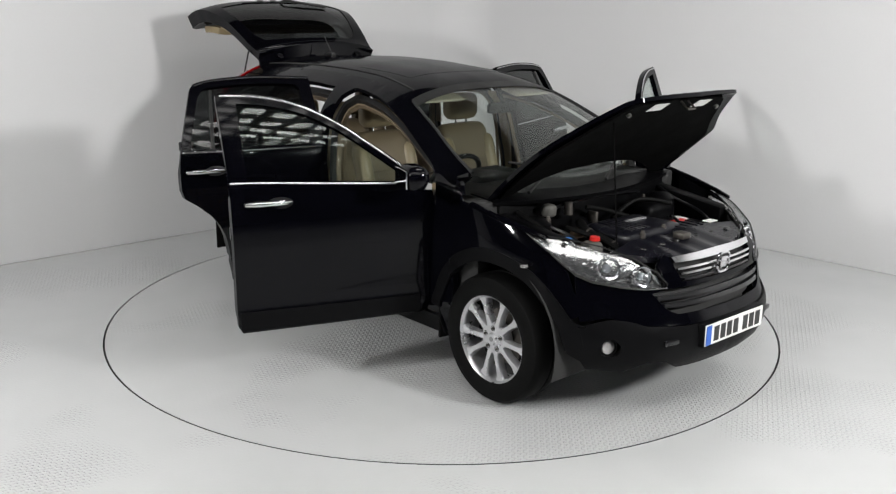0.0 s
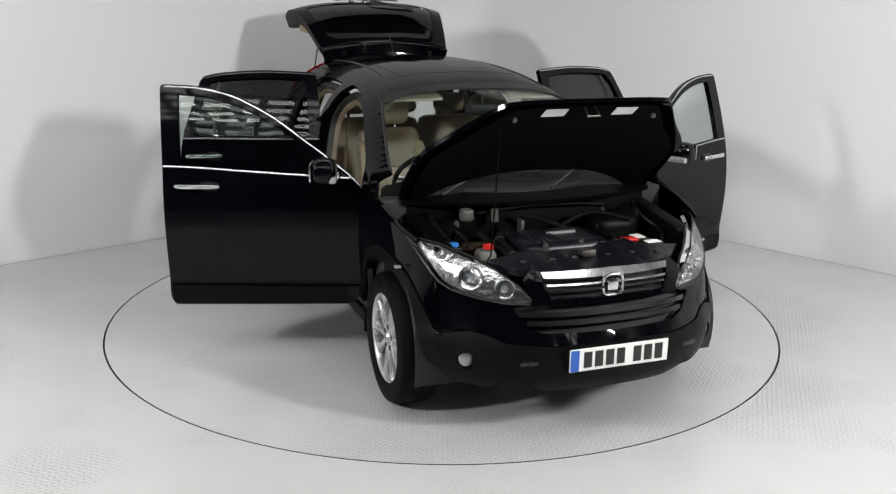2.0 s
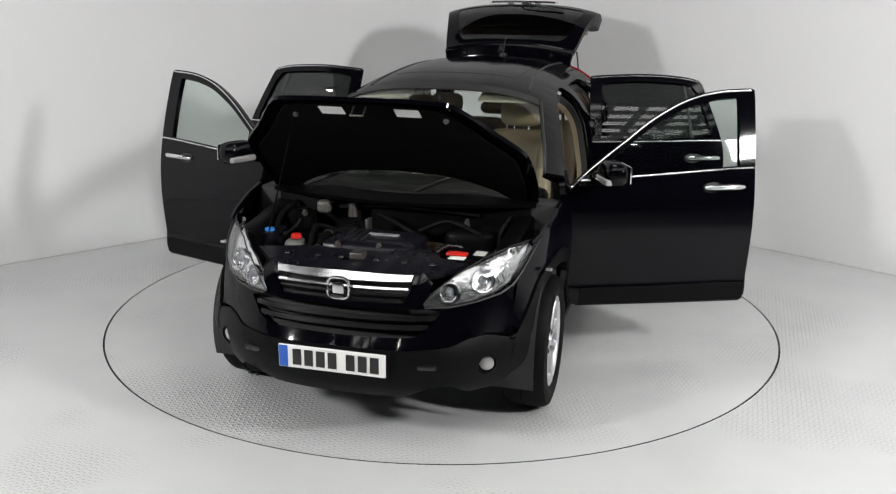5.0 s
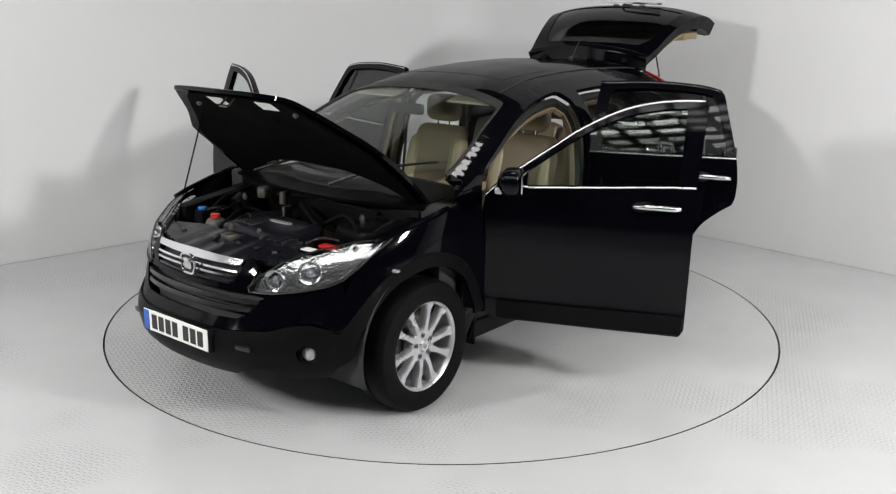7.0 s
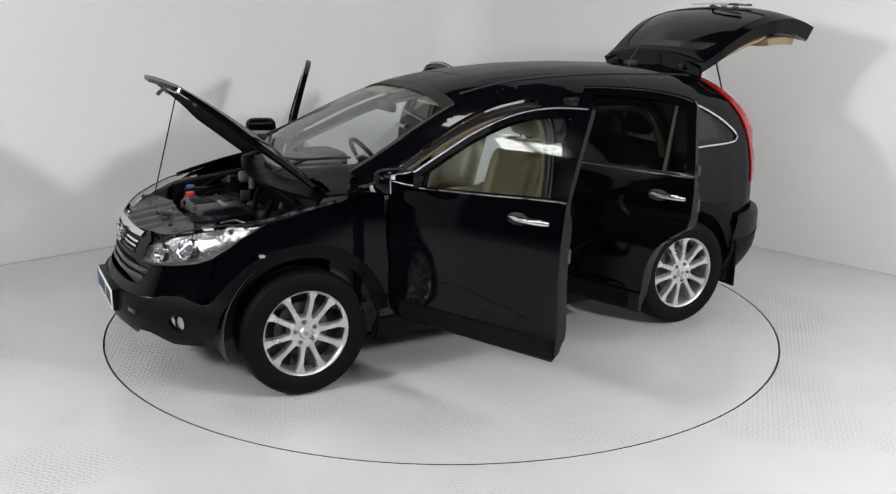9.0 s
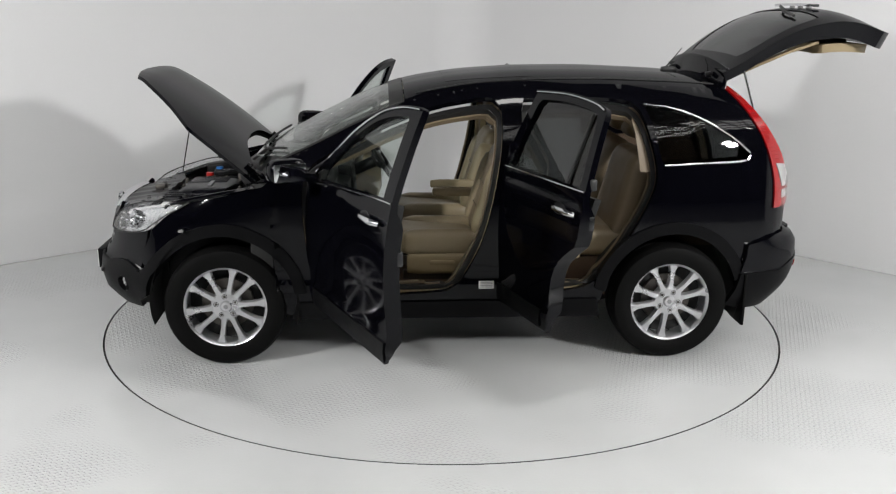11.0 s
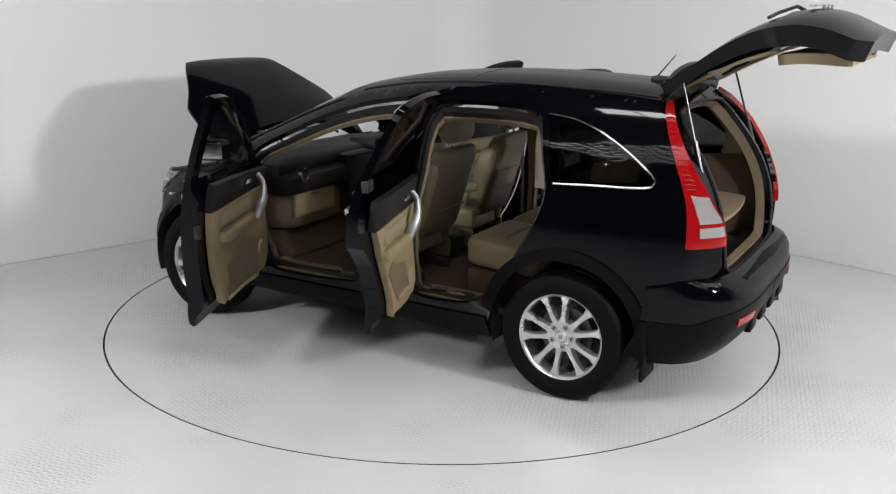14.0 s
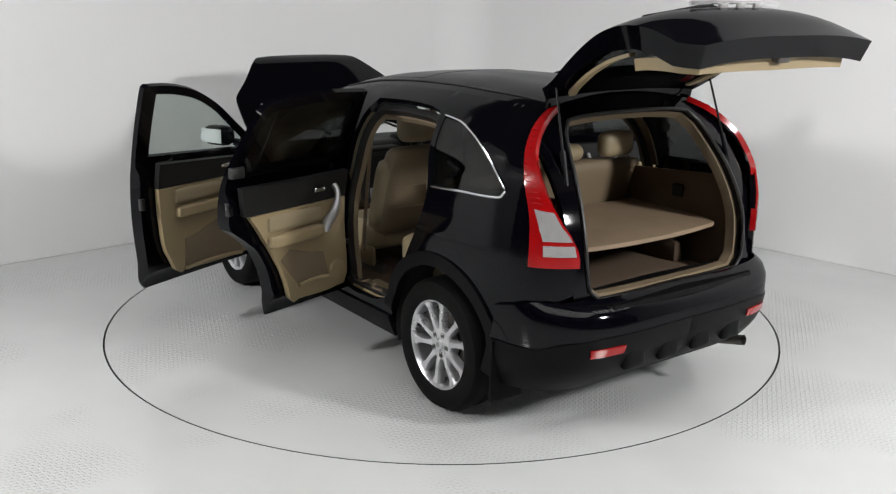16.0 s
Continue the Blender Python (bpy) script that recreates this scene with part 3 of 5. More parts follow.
# ---- nose ----
y_s = s_at_y
lamp_out = ([(s_at_x(1.605), 0.955)] + [(y_s(y), z) for y, z in ((0.72, 0.945), (0.62, 0.915), (0.52, 0.865), (0.44, 0.80), (0.392, 0.742), (0.40, 0.722))] +
            [(y_s(y), z) for y, z in ((0.50, 0.722), (0.60, 0.735), (0.70, 0.758))] + [(s_at_x(1.77), 0.785), (s_at_x(1.725), 0.83), (s_at_x(1.64), 0.915)])
fascia = ([(s_at_x(1.77), 0.555), (s_at_x(1.765), 0.78)] + [(y_s(y), z) for y, z in ((0.70, 0.753), (0.60, 0.73), (0.50, 0.717), (0.40, 0.717), (0.387, 0.74), (0.405, 0.77), (0.42, 0.83))] +
          [(y_s(0.37), 0.875), (y_s(0.335), 0.86), (y_s(0.33), 0.80), (y_s(0.30), 0.742), (S_END, 0.735), (S_END, 0.715), (y_s(0.40), 0.718), (y_s(0.475), 0.70),
           (y_s(0.42), 0.62), (y_s(0.36), 0.592), (S_END, 0.588), (S_END, 0.54), (y_s(0.35), 0.542), (y_s(0.55), 0.552), (y_s(0.66), 0.585), (y_s(0.74), 0.56)])
f = panel(fascia, [], skin, 0.02, 0.04, flip=True)
part("front_bumper", f.join(f.mirrored()), PAINT, car, "glossy black bumper skin")
lower = ([(s_at_x(1.70), 0.575), (s_at_x(1.79), 0.535)] + [(y_s(y), z) for y, z in ((0.76, 0.53), (0.70, 0.56), (0.66, 0.578), (0.60, 0.572), (0.53, 0.545), (0.35, 0.535))] +
         [(S_END, 0.532), (S_END, 0.30), (y_s(0.34), 0.305), (y_s(0.44), 0.36), (y_s(0.53), 0.36), (y_s(0.60), 0.30), (y_s(0.72), 0.31), (s_at_x(1.77), 0.36), (s_at_x(1.72), 0.40)])
fog = [(y_s(0.665) + 0.045 * math.cos(a), 0.437 + 0.045 * math.sin(a)) for a in np.linspace(0, 2 * math.pi, 20)[:-1]]
f = panel(lower, [fog], raised(skin, 0.008), 0.03, 0.04, flip=True)
part("bumper_skirt", f.join(f.mirrored()), CLADDING, car, "matt dark grey lower bumper")
part("undertray", block(1.0, 1.86, -0.56, 0.56, 0.26, 0.31, 0.02, bend=lambda p: (p.x, p.y, p.z + 0.08 * max(0, p.x - 1.7))), GAP, car)
for side in (1, -1):
    f = panel(lamp_out, [], raised(skin, 0.004), 0.004, 0.03, flip=True)
    unit = part("headlight", panel(lamp_out, [], raised(skin, -0.032), 0.02, 0.03, flip=True).sided(side), REFLECTOR, car, "clear glass headlight with chrome bowls")
    part("lens", f.sided(side), LENS, unit, "clear lamp cover")
    for y, z, r, d in ((0.635, 0.830, 0.052, 0.03), (0.505, 0.785, 0.045, 0.03)):
        c, n = skin(y_s(y), z), raised(skin, 1.0)(y_s(y), z) - skin(y_s(y), z)
        turn = Matrix.Translation(c - n * 0.042) @ Vector((1, 0, 0)).rotation_difference(n * 0.7 + Vector((0.3, 0, 0))).to_matrix().to_4x4()
        bowl = lathe([(r * 0.55, -0.02), (r * 0.75, 0.0), (r, d), (r + 0.006, d + 0.002), (r + 0.006, d - 0.02)], 24, "x").moved(turn)
        part("bowl", bowl.sided(side), CHROME, unit)
        part("bulb", lathe([(0.0, 0.028), (r * 0.3, 0.022), (r * 0.5, 0.006), (r * 0.56, -0.02)], 20, "x").moved(turn).sided(side), BULB, unit)
    rim = [raised(skin, 0.006)(u, v) for u, v in dense(lamp_out, 0.03)]
    part("lamp_seal", tube(rim, 0.004, 5, closed=True).sided(side), SEAL, unit)
    c = skin(y_s(0.665), 0.437)
    turn = Matrix.Translation(c + Vector((-0.02, 0.0, 0))) @ Matrix.Rotation(0.35, 4, "Z")
    fogl = part("fog_lamp", lathe([(0.0, 0.012), (0.02, 0.010), (0.034, 0.004), (0.038, -0.01)], 24, "x").moved(turn).sided(side), LAMP_CLEAR, car, "round clear fog lamp")
    part("bezel", lathe([(0.038, 0.0), (0.044, 0.01), (0.05, 0.0), (0.05, -0.03)], 24, "x").moved(turn).sided(side), CLADDING, fogl)
    c = skin(y_s(0.43), 0.465)
    part("tow_cover", block(-0.006, 0.016, -0.045, 0.045, -0.013, 0.013, 0.006).moved(Matrix.Translation(c) @ Matrix.Rotation(0.2, 4, "Z")).sided(side), SATIN, car)
# grilles
back = [(S_END, 0.58), (S_END, 0.87), (y_s(0.36), 0.87), (y_s(0.50), 0.70), (y_s(0.40), 0.58)]
f = panel(back, [], raised(skin, -0.06), 0.01, 0.05, flip=True)
part("grille_backing", f.join(f.mirrored()), GAP, car)
bar = [(S_END, 0.862), (y_s(0.335), 0.858), (y_s(0.325), 0.832), (y_s(0.20), 0.829), (S_END, 0.827)]
grille = f = panel(bar, [], raised(skin, 0.012), 0.03, 0.03, flip=True)
grille = part("grille_bar", f.join(f.mirrored()), CHROME, car, "broad chrome grille bar")
for z0, z1, w in ((0.800, 0.809, 0.318), (0.776, 0.786, 0.305), (0.748, 0.758, 0.285)):
    f = panel([(S_END, z1), (y_s(w), z1), (y_s(w), z0), (S_END, z0)], [], raised(skin, 0.004), 0.03, 0.03, flip=True)
    part("grille_slat", f.join(f.mirrored()), CHROME if z0 > 0.76 else SATIN, grille)
for z in (0.675, 0.635):
    w = 0.45 if z > 0.65 else 0.42
    f = panel([(S_END, z + 0.011), (y_s(w), z + 0.011), (y_s(w), z - 0.011), (S_END, z - 0.011)], [], raised(skin, -0.006), 0.03, 0.03, flip=True)
    part("grille_slat", f.join(f.mirrored()), SATIN, car)
ring = [skin(S_END, 0.80) + Vector((0.022, 0.052 * math.copysign(abs(math.cos(a)) ** 0.6, math.cos(a)), 0.050 * math.copysign(abs(math.sin(a)) ** 0.6, math.sin(a)))) for a in np.linspace(0, 2 * math.pi, 28)[:-1]]
badge = part("badge", tube(ring, 0.007, 8, closed=True), CHROME, car, "chrome badge ring")
bx = skin(S_END, 0.80).x + 0.022
part("badge_mark", block(bx - 0.005, bx + 0.006, -0.028, 0.028, 0.772, 0.828, 0.005), CHROME, badge)
# number plate, with bars for its characters
plate = part("number_plate", block(2.192, 2.20, -0.262, 0.262, 0.425, 0.536, 0.003, 1), PLATE, car, "white number plate with blue band")
part("band", block(2.198, 2.2025, -0.258, -0.215, 0.429, 0.532), PLATE_BLUE, plate)
for i in range(7):
    y = -0.19 + 0.058 * i + (0.03 if i > 3 else 0)
    part("bar", block(2.198, 2.2025, y, y + 0.042, 0.442, 0.519), INK, plate)
part("plate_holder", block(2.15, 2.194, -0.27, 0.27, 0.418, 0.543, 0.006), CLADDING, car)

# ---- engine bay ----
bay = [(1.14, 0.72), (1.5, 0.70), (1.62, 0.66), (1.8, 0.60), (1.98, 0.36), (2.02, 0.0)]
ring = [(x, y) for x, y in bay] + [(x, -y) for x, y in bay[::-1]][1:]
part("bay_floor", panel(ring, [], lambda x, y: Vector((x, y, 0.60)), 0.02, 0.2), BAY, car)
for side in (1, -1):
    part("bay_wall", block(1.14, 1.66, 0.64, 0.74, 0.5, 0.985, 0.02, bend=lambda p: (p.x, p.y - 0.04 * max(0, p.x - 1.4), p.z if p.z < 0.7 else p.z - 0.14 * max(0, p.x - 1.2))).sided(side), BAY, car)
    part("wing_flange", tube([(x, side * (skin(s_at_x(x), z).y - 0.025), z - 0.006) for x, z in ((1.12, 1.055), (1.3, 1.02), (1.5, 0.978), (1.6, 0.955))], 0.014, 6), PAINT, car)
    part("strut_top", lathe([(0.0, 0.03), (0.05, 0.03), (0.09, 0.0), (0.10, -0.2)], 20, "z").moved(Matrix.Translation((1.28, 0.55 * side, 0.93))), BAY, car)
part("bulkhead", block(1.10, 1.18, -0.72, 0.72, 0.5, 1.045, 0.02), BAY, car)
cover = panel([(1.80, 0.54), (1.93, 0.42), (2.005, 0.2), (2.02, 0.0), (2.005, -0.2), (1.93, -0.42), (1.80, -0.54), (1.74, -0.3), (1.76, 0.0), (1.74, 0.3)], [],
              lambda x, y: Vector((x, y, 0.885 - 0.04 * (x - 1.75) / 0.27 + 0.006 * math.sin(y * 40) * (abs(y) < 0.25))), 0.03, 0.04)
rad = part("radiator_cover", cover, ENGINE, car, "grey plastic radiator cover")
for y in (-0.36, -0.2, -0.08, 0.1, 0.24, 0.38):
    part("clip", lathe([(0.0, 0.008), (0.012, 0.006), (0.014, 0.0)], 10, "z").moved(Matrix.Translation((1.86, y, 0.874))), INK, rad)
part("latch", block(1.80, 1.87, -0.035, 0.035, 0.87, 0.905, 0.008), STEEL, rad)
eng = part("engine_cover", pad(1.36, 1.70, -0.26, 0.22, 0.78, 0.905, 0.04, 6, 0.02), ENGINE, car, "dark grey plastic engine cover")
for i in range(5):
    part("rib", block(1.42, 1.66, -0.20 + 0.035 * i, -0.185 + 0.035 * i, 0.898, 0.912, 0.004), ENGINE, eng)
part("engine_script", block(1.50, 1.525, -0.06, 0.10, 0.905, 0.914), GREY_INK, eng)
bat = part("battery", block(1.38, 1.58, 0.36, 0.58, 0.64, 0.835, 0.012), BAY, car, "black battery with red terminal cap")
part("terminal", block(1.50, 1.56, 0.36, 0.47, 0.835, 0.853, 0.008), RED, bat)
part("battery_label", block(1.42, 1.50, 0.49, 0.55, 0.834, 0.838), WHITE_PAPER, bat)
part("coolant_tank", pad(1.54, 1.64, -0.49, -0.39, 0.72, 0.875, 0.03), PALE, car, "pale plastic coolant tank")
part("coolant_cap", lathe([(0.0, 0.02), (0.026, 0.02), (0.028, 0.0)], 16, "z").moved(Matrix.Translation((1.60, -0.43, 0.88))), RED, car, "red cap")
part("washer_cap", lathe([(0.0, 0.012), (0.024, 0.01), (0.026, 0.0), (0.02, -0.05)], 16, "z").moved(Matrix.Translation((1.56, -0.60, 0.90))), BLUE, car, "blue washer cap")
part("brake_reservoir", pad(1.22, 1.29, -0.45, -0.38, 0.94, 1.01, 0.02), PALE, car, "pale brake fluid tank")
part("fuel_filter", lathe([(0.0, 0.035), (0.022, 0.035), (0.026, -0.035)], 16, "z").moved(Matrix.Translation((1.25, -0.25, 0.965))), STEEL, car)
part("air_box", pad(1.22, 1.40, 0.30, 0.58, 0.74, 0.93, 0.05), BAY, car)
for a in ([(1.3, -0.3, 0.85), (1.4, -0.4, 0.9), (1.6, -0.35, 0.86), (1.72, -0.3, 0.8)], [(1.28, 0.1, 0.86), (1.3, 0.3, 0.95), (1.4, 0.5, 0.92)], [(1.2, -0.6, 0.98), (1.35, -0.62, 0.95), (1.5, -0.6, 0.88)],
          [(1.25, -0.1, 0.95), (1.3, 0.0, 0.93), (1.36, 0.15, 0.88)]):
    part("hose", tube(spline(a, 0.03), 0.014, 8), RUBBER, car)

part("fuse_box", pad(1.40, 1.60, -0.70, -0.56, 0.78, 0.90, 0.02, 4), ENGINE, car, "black plastic fuse box")
intake = part("intake_duct", pad(1.62, 1.78, 0.10, 0.36, 0.80, 0.885, 0.03, 5), ENGINE, car, "black plastic air intake duct")
for i in range(4):
    part("duct_rib", block(1.64, 1.76, 0.14 + 0.055 * i, 0.15 + 0.055 * i, 0.882, 0.892, 0.003), ENGINE, intake)
part("charge_pipe", tube(spline([(1.70, -0.34, 0.74), (1.62, -0.30, 0.83), (1.46, -0.31, 0.87), (1.30, -0.20, 0.88)], 0.03), 0.027, 12), RUBBER, car)
for x, y, z in ((1.62, -0.30, 0.83), (1.46, -0.31, 0.87)):
    part("hose_clamp", lathe([(0.029, -0.006), (0.031, -0.006), (0.031, 0.006), (0.029, 0.006)], 16, "x").moved(Matrix.Translation((x, y, z)) @ Matrix.Rotation(0.25, 4, "Y")), STEEL, car)
for a in ([(1.22, 0.62, 0.98), (1.36, 0.60, 0.93), (1.52, 0.62, 0.88), (1.66, 0.55, 0.84)], [(1.20, 0.45, 0.97), (1.22, 0.2, 0.99), (1.21, -0.1, 0.99), (1.22, -0.34, 0.97)],
          [(1.60, 0.32, 0.86), (1.52, 0.36, 0.88), (1.46, 0.42, 0.86)], [(1.34, -0.52, 0.92), (1.46, -0.50, 0.90), (1.56, -0.52, 0.88)]):
    part("wiring_loom", tube(spline(a, 0.03), 0.009, 7), SATIN, car)
for x, y, z in ((1.33, -0.50, 0.955), (1.27, 0.40, 0.955), (1.70, -0.16, 0.90), (1.68, 0.05, 0.90)):
    part("bolt", lathe([(0.0, 0.012), (0.010, 0.011), (0.011, 0.0), (0.016, 0.0), (0.016, -0.03)], 8, "z").moved(Matrix.Translation((x, y, z))), STEEL, car)
part("lifting_bracket", block(1.30, 1.36, -0.14, -0.12, 0.88, 0.945, 0.004), STEEL, car)
part("bay_label", block(1.68, 1.73, 0.42, 0.50, 0.872, 0.876), WHITE_PAPER, car, "small white label")

# ---- bonnet: built shut, then swung up on its hinge ----
def bonnet_z(x, y):
    return 1.085 - 0.07 * (x - 1.08) - 0.165 * max(0.0, x - 1.08) ** 2 - 0.055 * abs(y / 0.75) ** 3 * (0.7 + 0.5 * (x - 1.0)) - 4.5 * max(0.0, x - 1.95) ** 2


bon = spline([(1.33, 0.0), (1.30, 0.32), (1.18, 0.60), (1.04, 0.735)]) + spline([(1.12, 0.755), (1.3, 0.767), (1.50, 0.757), (1.585, 0.742)]) + [(1.612, 0.724)] + \
    spline([(1.66, 0.685), (1.73, 0.625), (1.82, 0.56), (1.92, 0.49), (1.985, 0.435)]) + spline([(2.005, 0.41), (2.03, 0.24), (2.045, 0.0)])
bon = bon + [(x, -y) for x, y in bon[::-1]][1:-1]
HINGE = Vector((1.10, 0, 1.055))
swing = Matrix.Translation(HINGE) @ Matrix.Rotation(radians(-BONNET_ANGLE), 4, "Y")
to_hinge = Matrix.Translation(-HINGE)
bonnet = part("bonnet", panel(bon, [], lambda x, y: Vector((x, y, bonnet_z(x, y))), 0.02, 0.05).moved(to_hinge), PAINT, car, "black bonnet propped open", at=swing)
line = [(1.15 + (x - 1.15) * 0.92, y * 0.92) for x, y in bon]
part("liner", panel(line, [], lambda x, y: Vector((x, y, bonnet_z(x, y) - 0.022 - 0.012 * math.sin(min(1, max(0, (x - 1.2) / 0.7)) * math.pi))), 0.012, 0.06).moved(to_hinge), LINER, bonnet, "black felt liner")
for y in (-0.16, 0.22):
    x = 1.90
    part("sticker", block(-0.035, 0.035, -0.06, 0.06, -0.003, 0.0).moved(to_hinge @ Matrix.Translation((x, y, bonnet_z(x, y) - 0.036)) @ Matrix.Rotation(0.28, 4, "Y")), WHITE_PAPER, bonnet, "white warning sticker")
for y in (-0.36, 0.40):
    part("bump_stop", lathe([(0.0, -0.02), (0.012, -0.018), (0.014, 0.0)], 10, "z").moved(to_hinge @ Matrix.Translation((1.86, y, bonnet_z(1.86, y) - 0.034))), PALE, bonnet)
part("striker", tube([(1.95, -0.03, 0.86), (1.95, -0.03, 0.80), (1.95, 0.03, 0.80), (1.95, 0.03, 0.86)], 0.006, 6).moved(to_hinge), STEEL, bonnet)
tip = swing @ to_hinge @ Vector((1.80, -0.40, bonnet_z(1.80, -0.40) - 0.03))
part("prop_rod", tube([(1.80, -0.52, 0.875), (1.80, -0.5, 0.90), tip], 0.004, 8), LINER, car, "thin dark bonnet stay")
for side in (1, -1):
    part("bonnet_hinge", tube([(1.06, 0.66 * side, 1.02), (1.10, 0.66 * side, 1.08), (1.18, 0.66 * side, 1.15)], 0.014, 6), PAINT, car)


# ---- tail ----
N_TAIL = 5.0
tail = table((0.25, 1.0), (0.33, 1.09), (0.42, 1.165), (0.52, 1.205), (0.60, 1.215), (0.68, 1.205), (0.73, 1.17), (0.755, 1.10))
tx, ty = np.sin(a_grid) ** (2 / N_TAIL), np.cos(a_grid) ** (2 / N_TAIL)
t_grid = 1 + np.concatenate([[0], np.cumsum(np.hypot(np.diff(tx * 1.15), np.diff(ty * 0.9)))])
T_END = float(t_grid[-1])


def t_at_x(x):
    return -x if x >= -1 else float(np.interp((-x - 1) / 1.15, tx, t_grid))


def t_at_y(y):
    return float(np.interp(-y / 0.9, -ty, t_grid))


def stern(t, z):
    px, py = float(np.interp(t, t_grid, tx)), float(np.interp(t, t_grid, ty))
    return Vector((-1 - tail(z) * px, low_width(z) * py, z))


up = [(t_at_x(-1.70), 0.53), (t_at_x(-1.735), 0.70), (t_at_x(-1.9), 0.735), (t_at_y(0.80), 0.748), (t_at_y(0.60), 0.752), (T_END, 0.752), (T_END, 0.60), (t_at_y(0.55), 0.60), (t_at_y(0.75), 0.575), (t_at_x(-1.95), 0.53)]
f = panel(up, [], stern, 0.03, 0.05)
part("rear_bumper", f.join(f.mirrored()), PAINT, car, "glossy black rear bumper")
down = [(t_at_x(-1.69), 0.33), (t_at_x(-1.70), 0.525), (t_at_x(-1.95), 0.53), (t_at_y(0.75), 0.573), (t_at_y(0.55), 0.598), (T_END, 0.598), (T_END, 0.36), (t_at_y(0.40), 0.35), (t_at_y(0.55), 0.30), (t_at_y(0.80), 0.29), (t_at_x(-1.8), 0.30)]
f = panel(down, [], raised(stern, -0.006), 0.03, 0.05)
f = f.join(f.mirrored())
part("rear_skirt", f, CLADDING, car, "matt dark grey rear skirt")
for y in (-0.36, -0.12, 0.12, 0.36):
    c = stern(t_at_y(abs(y)), 0.47)
    part("skirt_rib", pad(c.x - 0.014, c.x + 0.03, y - 0.07, y + 0.07, 0.40, 0.545, 0.02), CLADDING, car)
part("bumper_shelf", panel([(-2.0, 0.66), (-2.17, 0.5), (-2.2, 0.0), (-2.17, -0.5), (-2.0, -0.66), (-1.92, -0.5), (-1.92, 0.5)], [], lambda x, y: Vector((x, y, 0.742 - 0.02 * abs(y))), 0.03, 0.08), CLADDING, car)
for side in (1, -1):
    refl = [(t_at_y(0.635), 0.505), (t_at_y(0.46), 0.512), (t_at_y(0.455), 0.548), (t_at_y(0.64), 0.543)]
    part("rear_reflector", panel(refl, [], raised(stern, -0.014), 0.02, 0.03).sided(side), LAMP_RED, car, "red bumper reflector")
    part("mud_flap", block(-1.775, -1.755, 0.70, 0.90, 0.20, 0.52, 0.008).sided(side), RUBBER, car)
    part("mud_flap", block(0.885, 0.905, 0.72, 0.89, 0.24, 0.46, 0.008).sided(side), RUBBER, car)
    lens_out = spline([(-1.915, 0.912), (-1.914, 1.0), (-1.897, 1.13), (-1.838, 1.30), (-1.76, 1.45), (-1.68, 1.58)]) + spline([(-1.70, 1.592), (-1.735, 1.555), (-1.835, 1.42), (-1.95, 1.24), (-2.04, 1.06), (-2.066, 0.96), (-2.068, 0.912)])
    lamp_t = part("tail_light", panel(lens_out, [], raised(skin, 0.010), 0.03, 0.03, flip=True).sided(side), LAMP_RED, car, "tall red and clear tail light")
    clear = [(-1.962, 1.035), (-1.945, 1.10), (-1.912, 1.175), (-1.982, 1.165), (-2.035, 1.06), (-2.044, 1.035)]
    part("clear_lens", panel(clear, [], raised(skin, 0.014), 0.01, 0.02, flip=True).sided(side), LAMP_CLEAR, lamp_t, "clear reversing lens")
    part("clear_lens", panel([(-1.968, 0.965), (-1.964, 1.015), (-2.05, 1.015), (-2.058, 0.965)], [], raised(skin, 0.014), 0.01, 0.02, flip=True).sided(side), LAMP_CLEAR, lamp_t, "clear indicator lens")
    for zz in np.linspace(1.20, 1.54, 16):
        xm = float(np.interp(zz, [0.96, 1.06, 1.24, 1.42, 1.59], [-1.99, -1.965, -1.888, -1.785, -1.69]))
        part("lens_rib", tube([raised(skin, 0.010)(xm + 0.012, zz), raised(skin, 0.012)(xm - 0.01, zz + 0.003), raised(skin, 0.010)(xm - 0.032, zz)], 0.0028, 5).sided(side), LAMP_RED, lamp_t)

# frame of the tail opening
rear_x = smooth_table((0.5, -2.09), (0.75, -2.085), (0.92, -2.075), (1.05, -2.055), (1.25, -1.965), (1.46, -1.80), (1.58, -1.695), (1.66, -1.62))


def back_at(y, z, d=0.0):
    return Vector((rear_x(z) - d + 0.10 * (abs(y) / 0.62) ** 3 * 0.35, y, z))


edge = lambda z: min(0.66, flank(min(-1.66, rear_x(z) + 0.02), z) - 0.004)
zs = np.linspace(0.72, 1.56, 24)
ring_out = [(edge(z), z) for z in zs] + [(0.45, 1.612), (0.2, 1.63), (-0.2, 1.63), (-0.45, 1.612)] + [(-edge(z), z) for z in zs[::-1]]
opening = spline([(0.50, 0.735), (0.555, 0.78), (0.575, 0.95), (0.565, 1.12), (0.53, 1.32), (0.48, 1.48), (0.43, 1.53), (0.2, 1.55), (-0.2, 1.55), (-0.43, 1.53), (-0.48, 1.48), (-0.53, 1.32), (-0.565, 1.12),
                  (-0.575, 0.95), (-0.555, 0.78), (-0.50, 0.735)])
part("tail_frame", panel(ring_out, [opening], lambda y, z: back_at(y, z), 0.03, 0.05, flip=True), PAINT, car)
trim_in = [(y * 0.95, 1.13 + (z - 1.13) * 0.96) for y, z in opening]
# beige ring with the boot's shade put into its colour
part("tail_trim", panel(opening, [trim_in], lambda y, z: back_at(y, z, -0.035), 0.05, 0.05, flip=True), SHADED_LEATHER, car, "beige plastic opening trim, shade painted in")
part("tail_seal", tube([back_at(y, z, 0.004) for y, z in dense(opening, 0.04)], 0.010, 6, closed=True), SEAL, car)
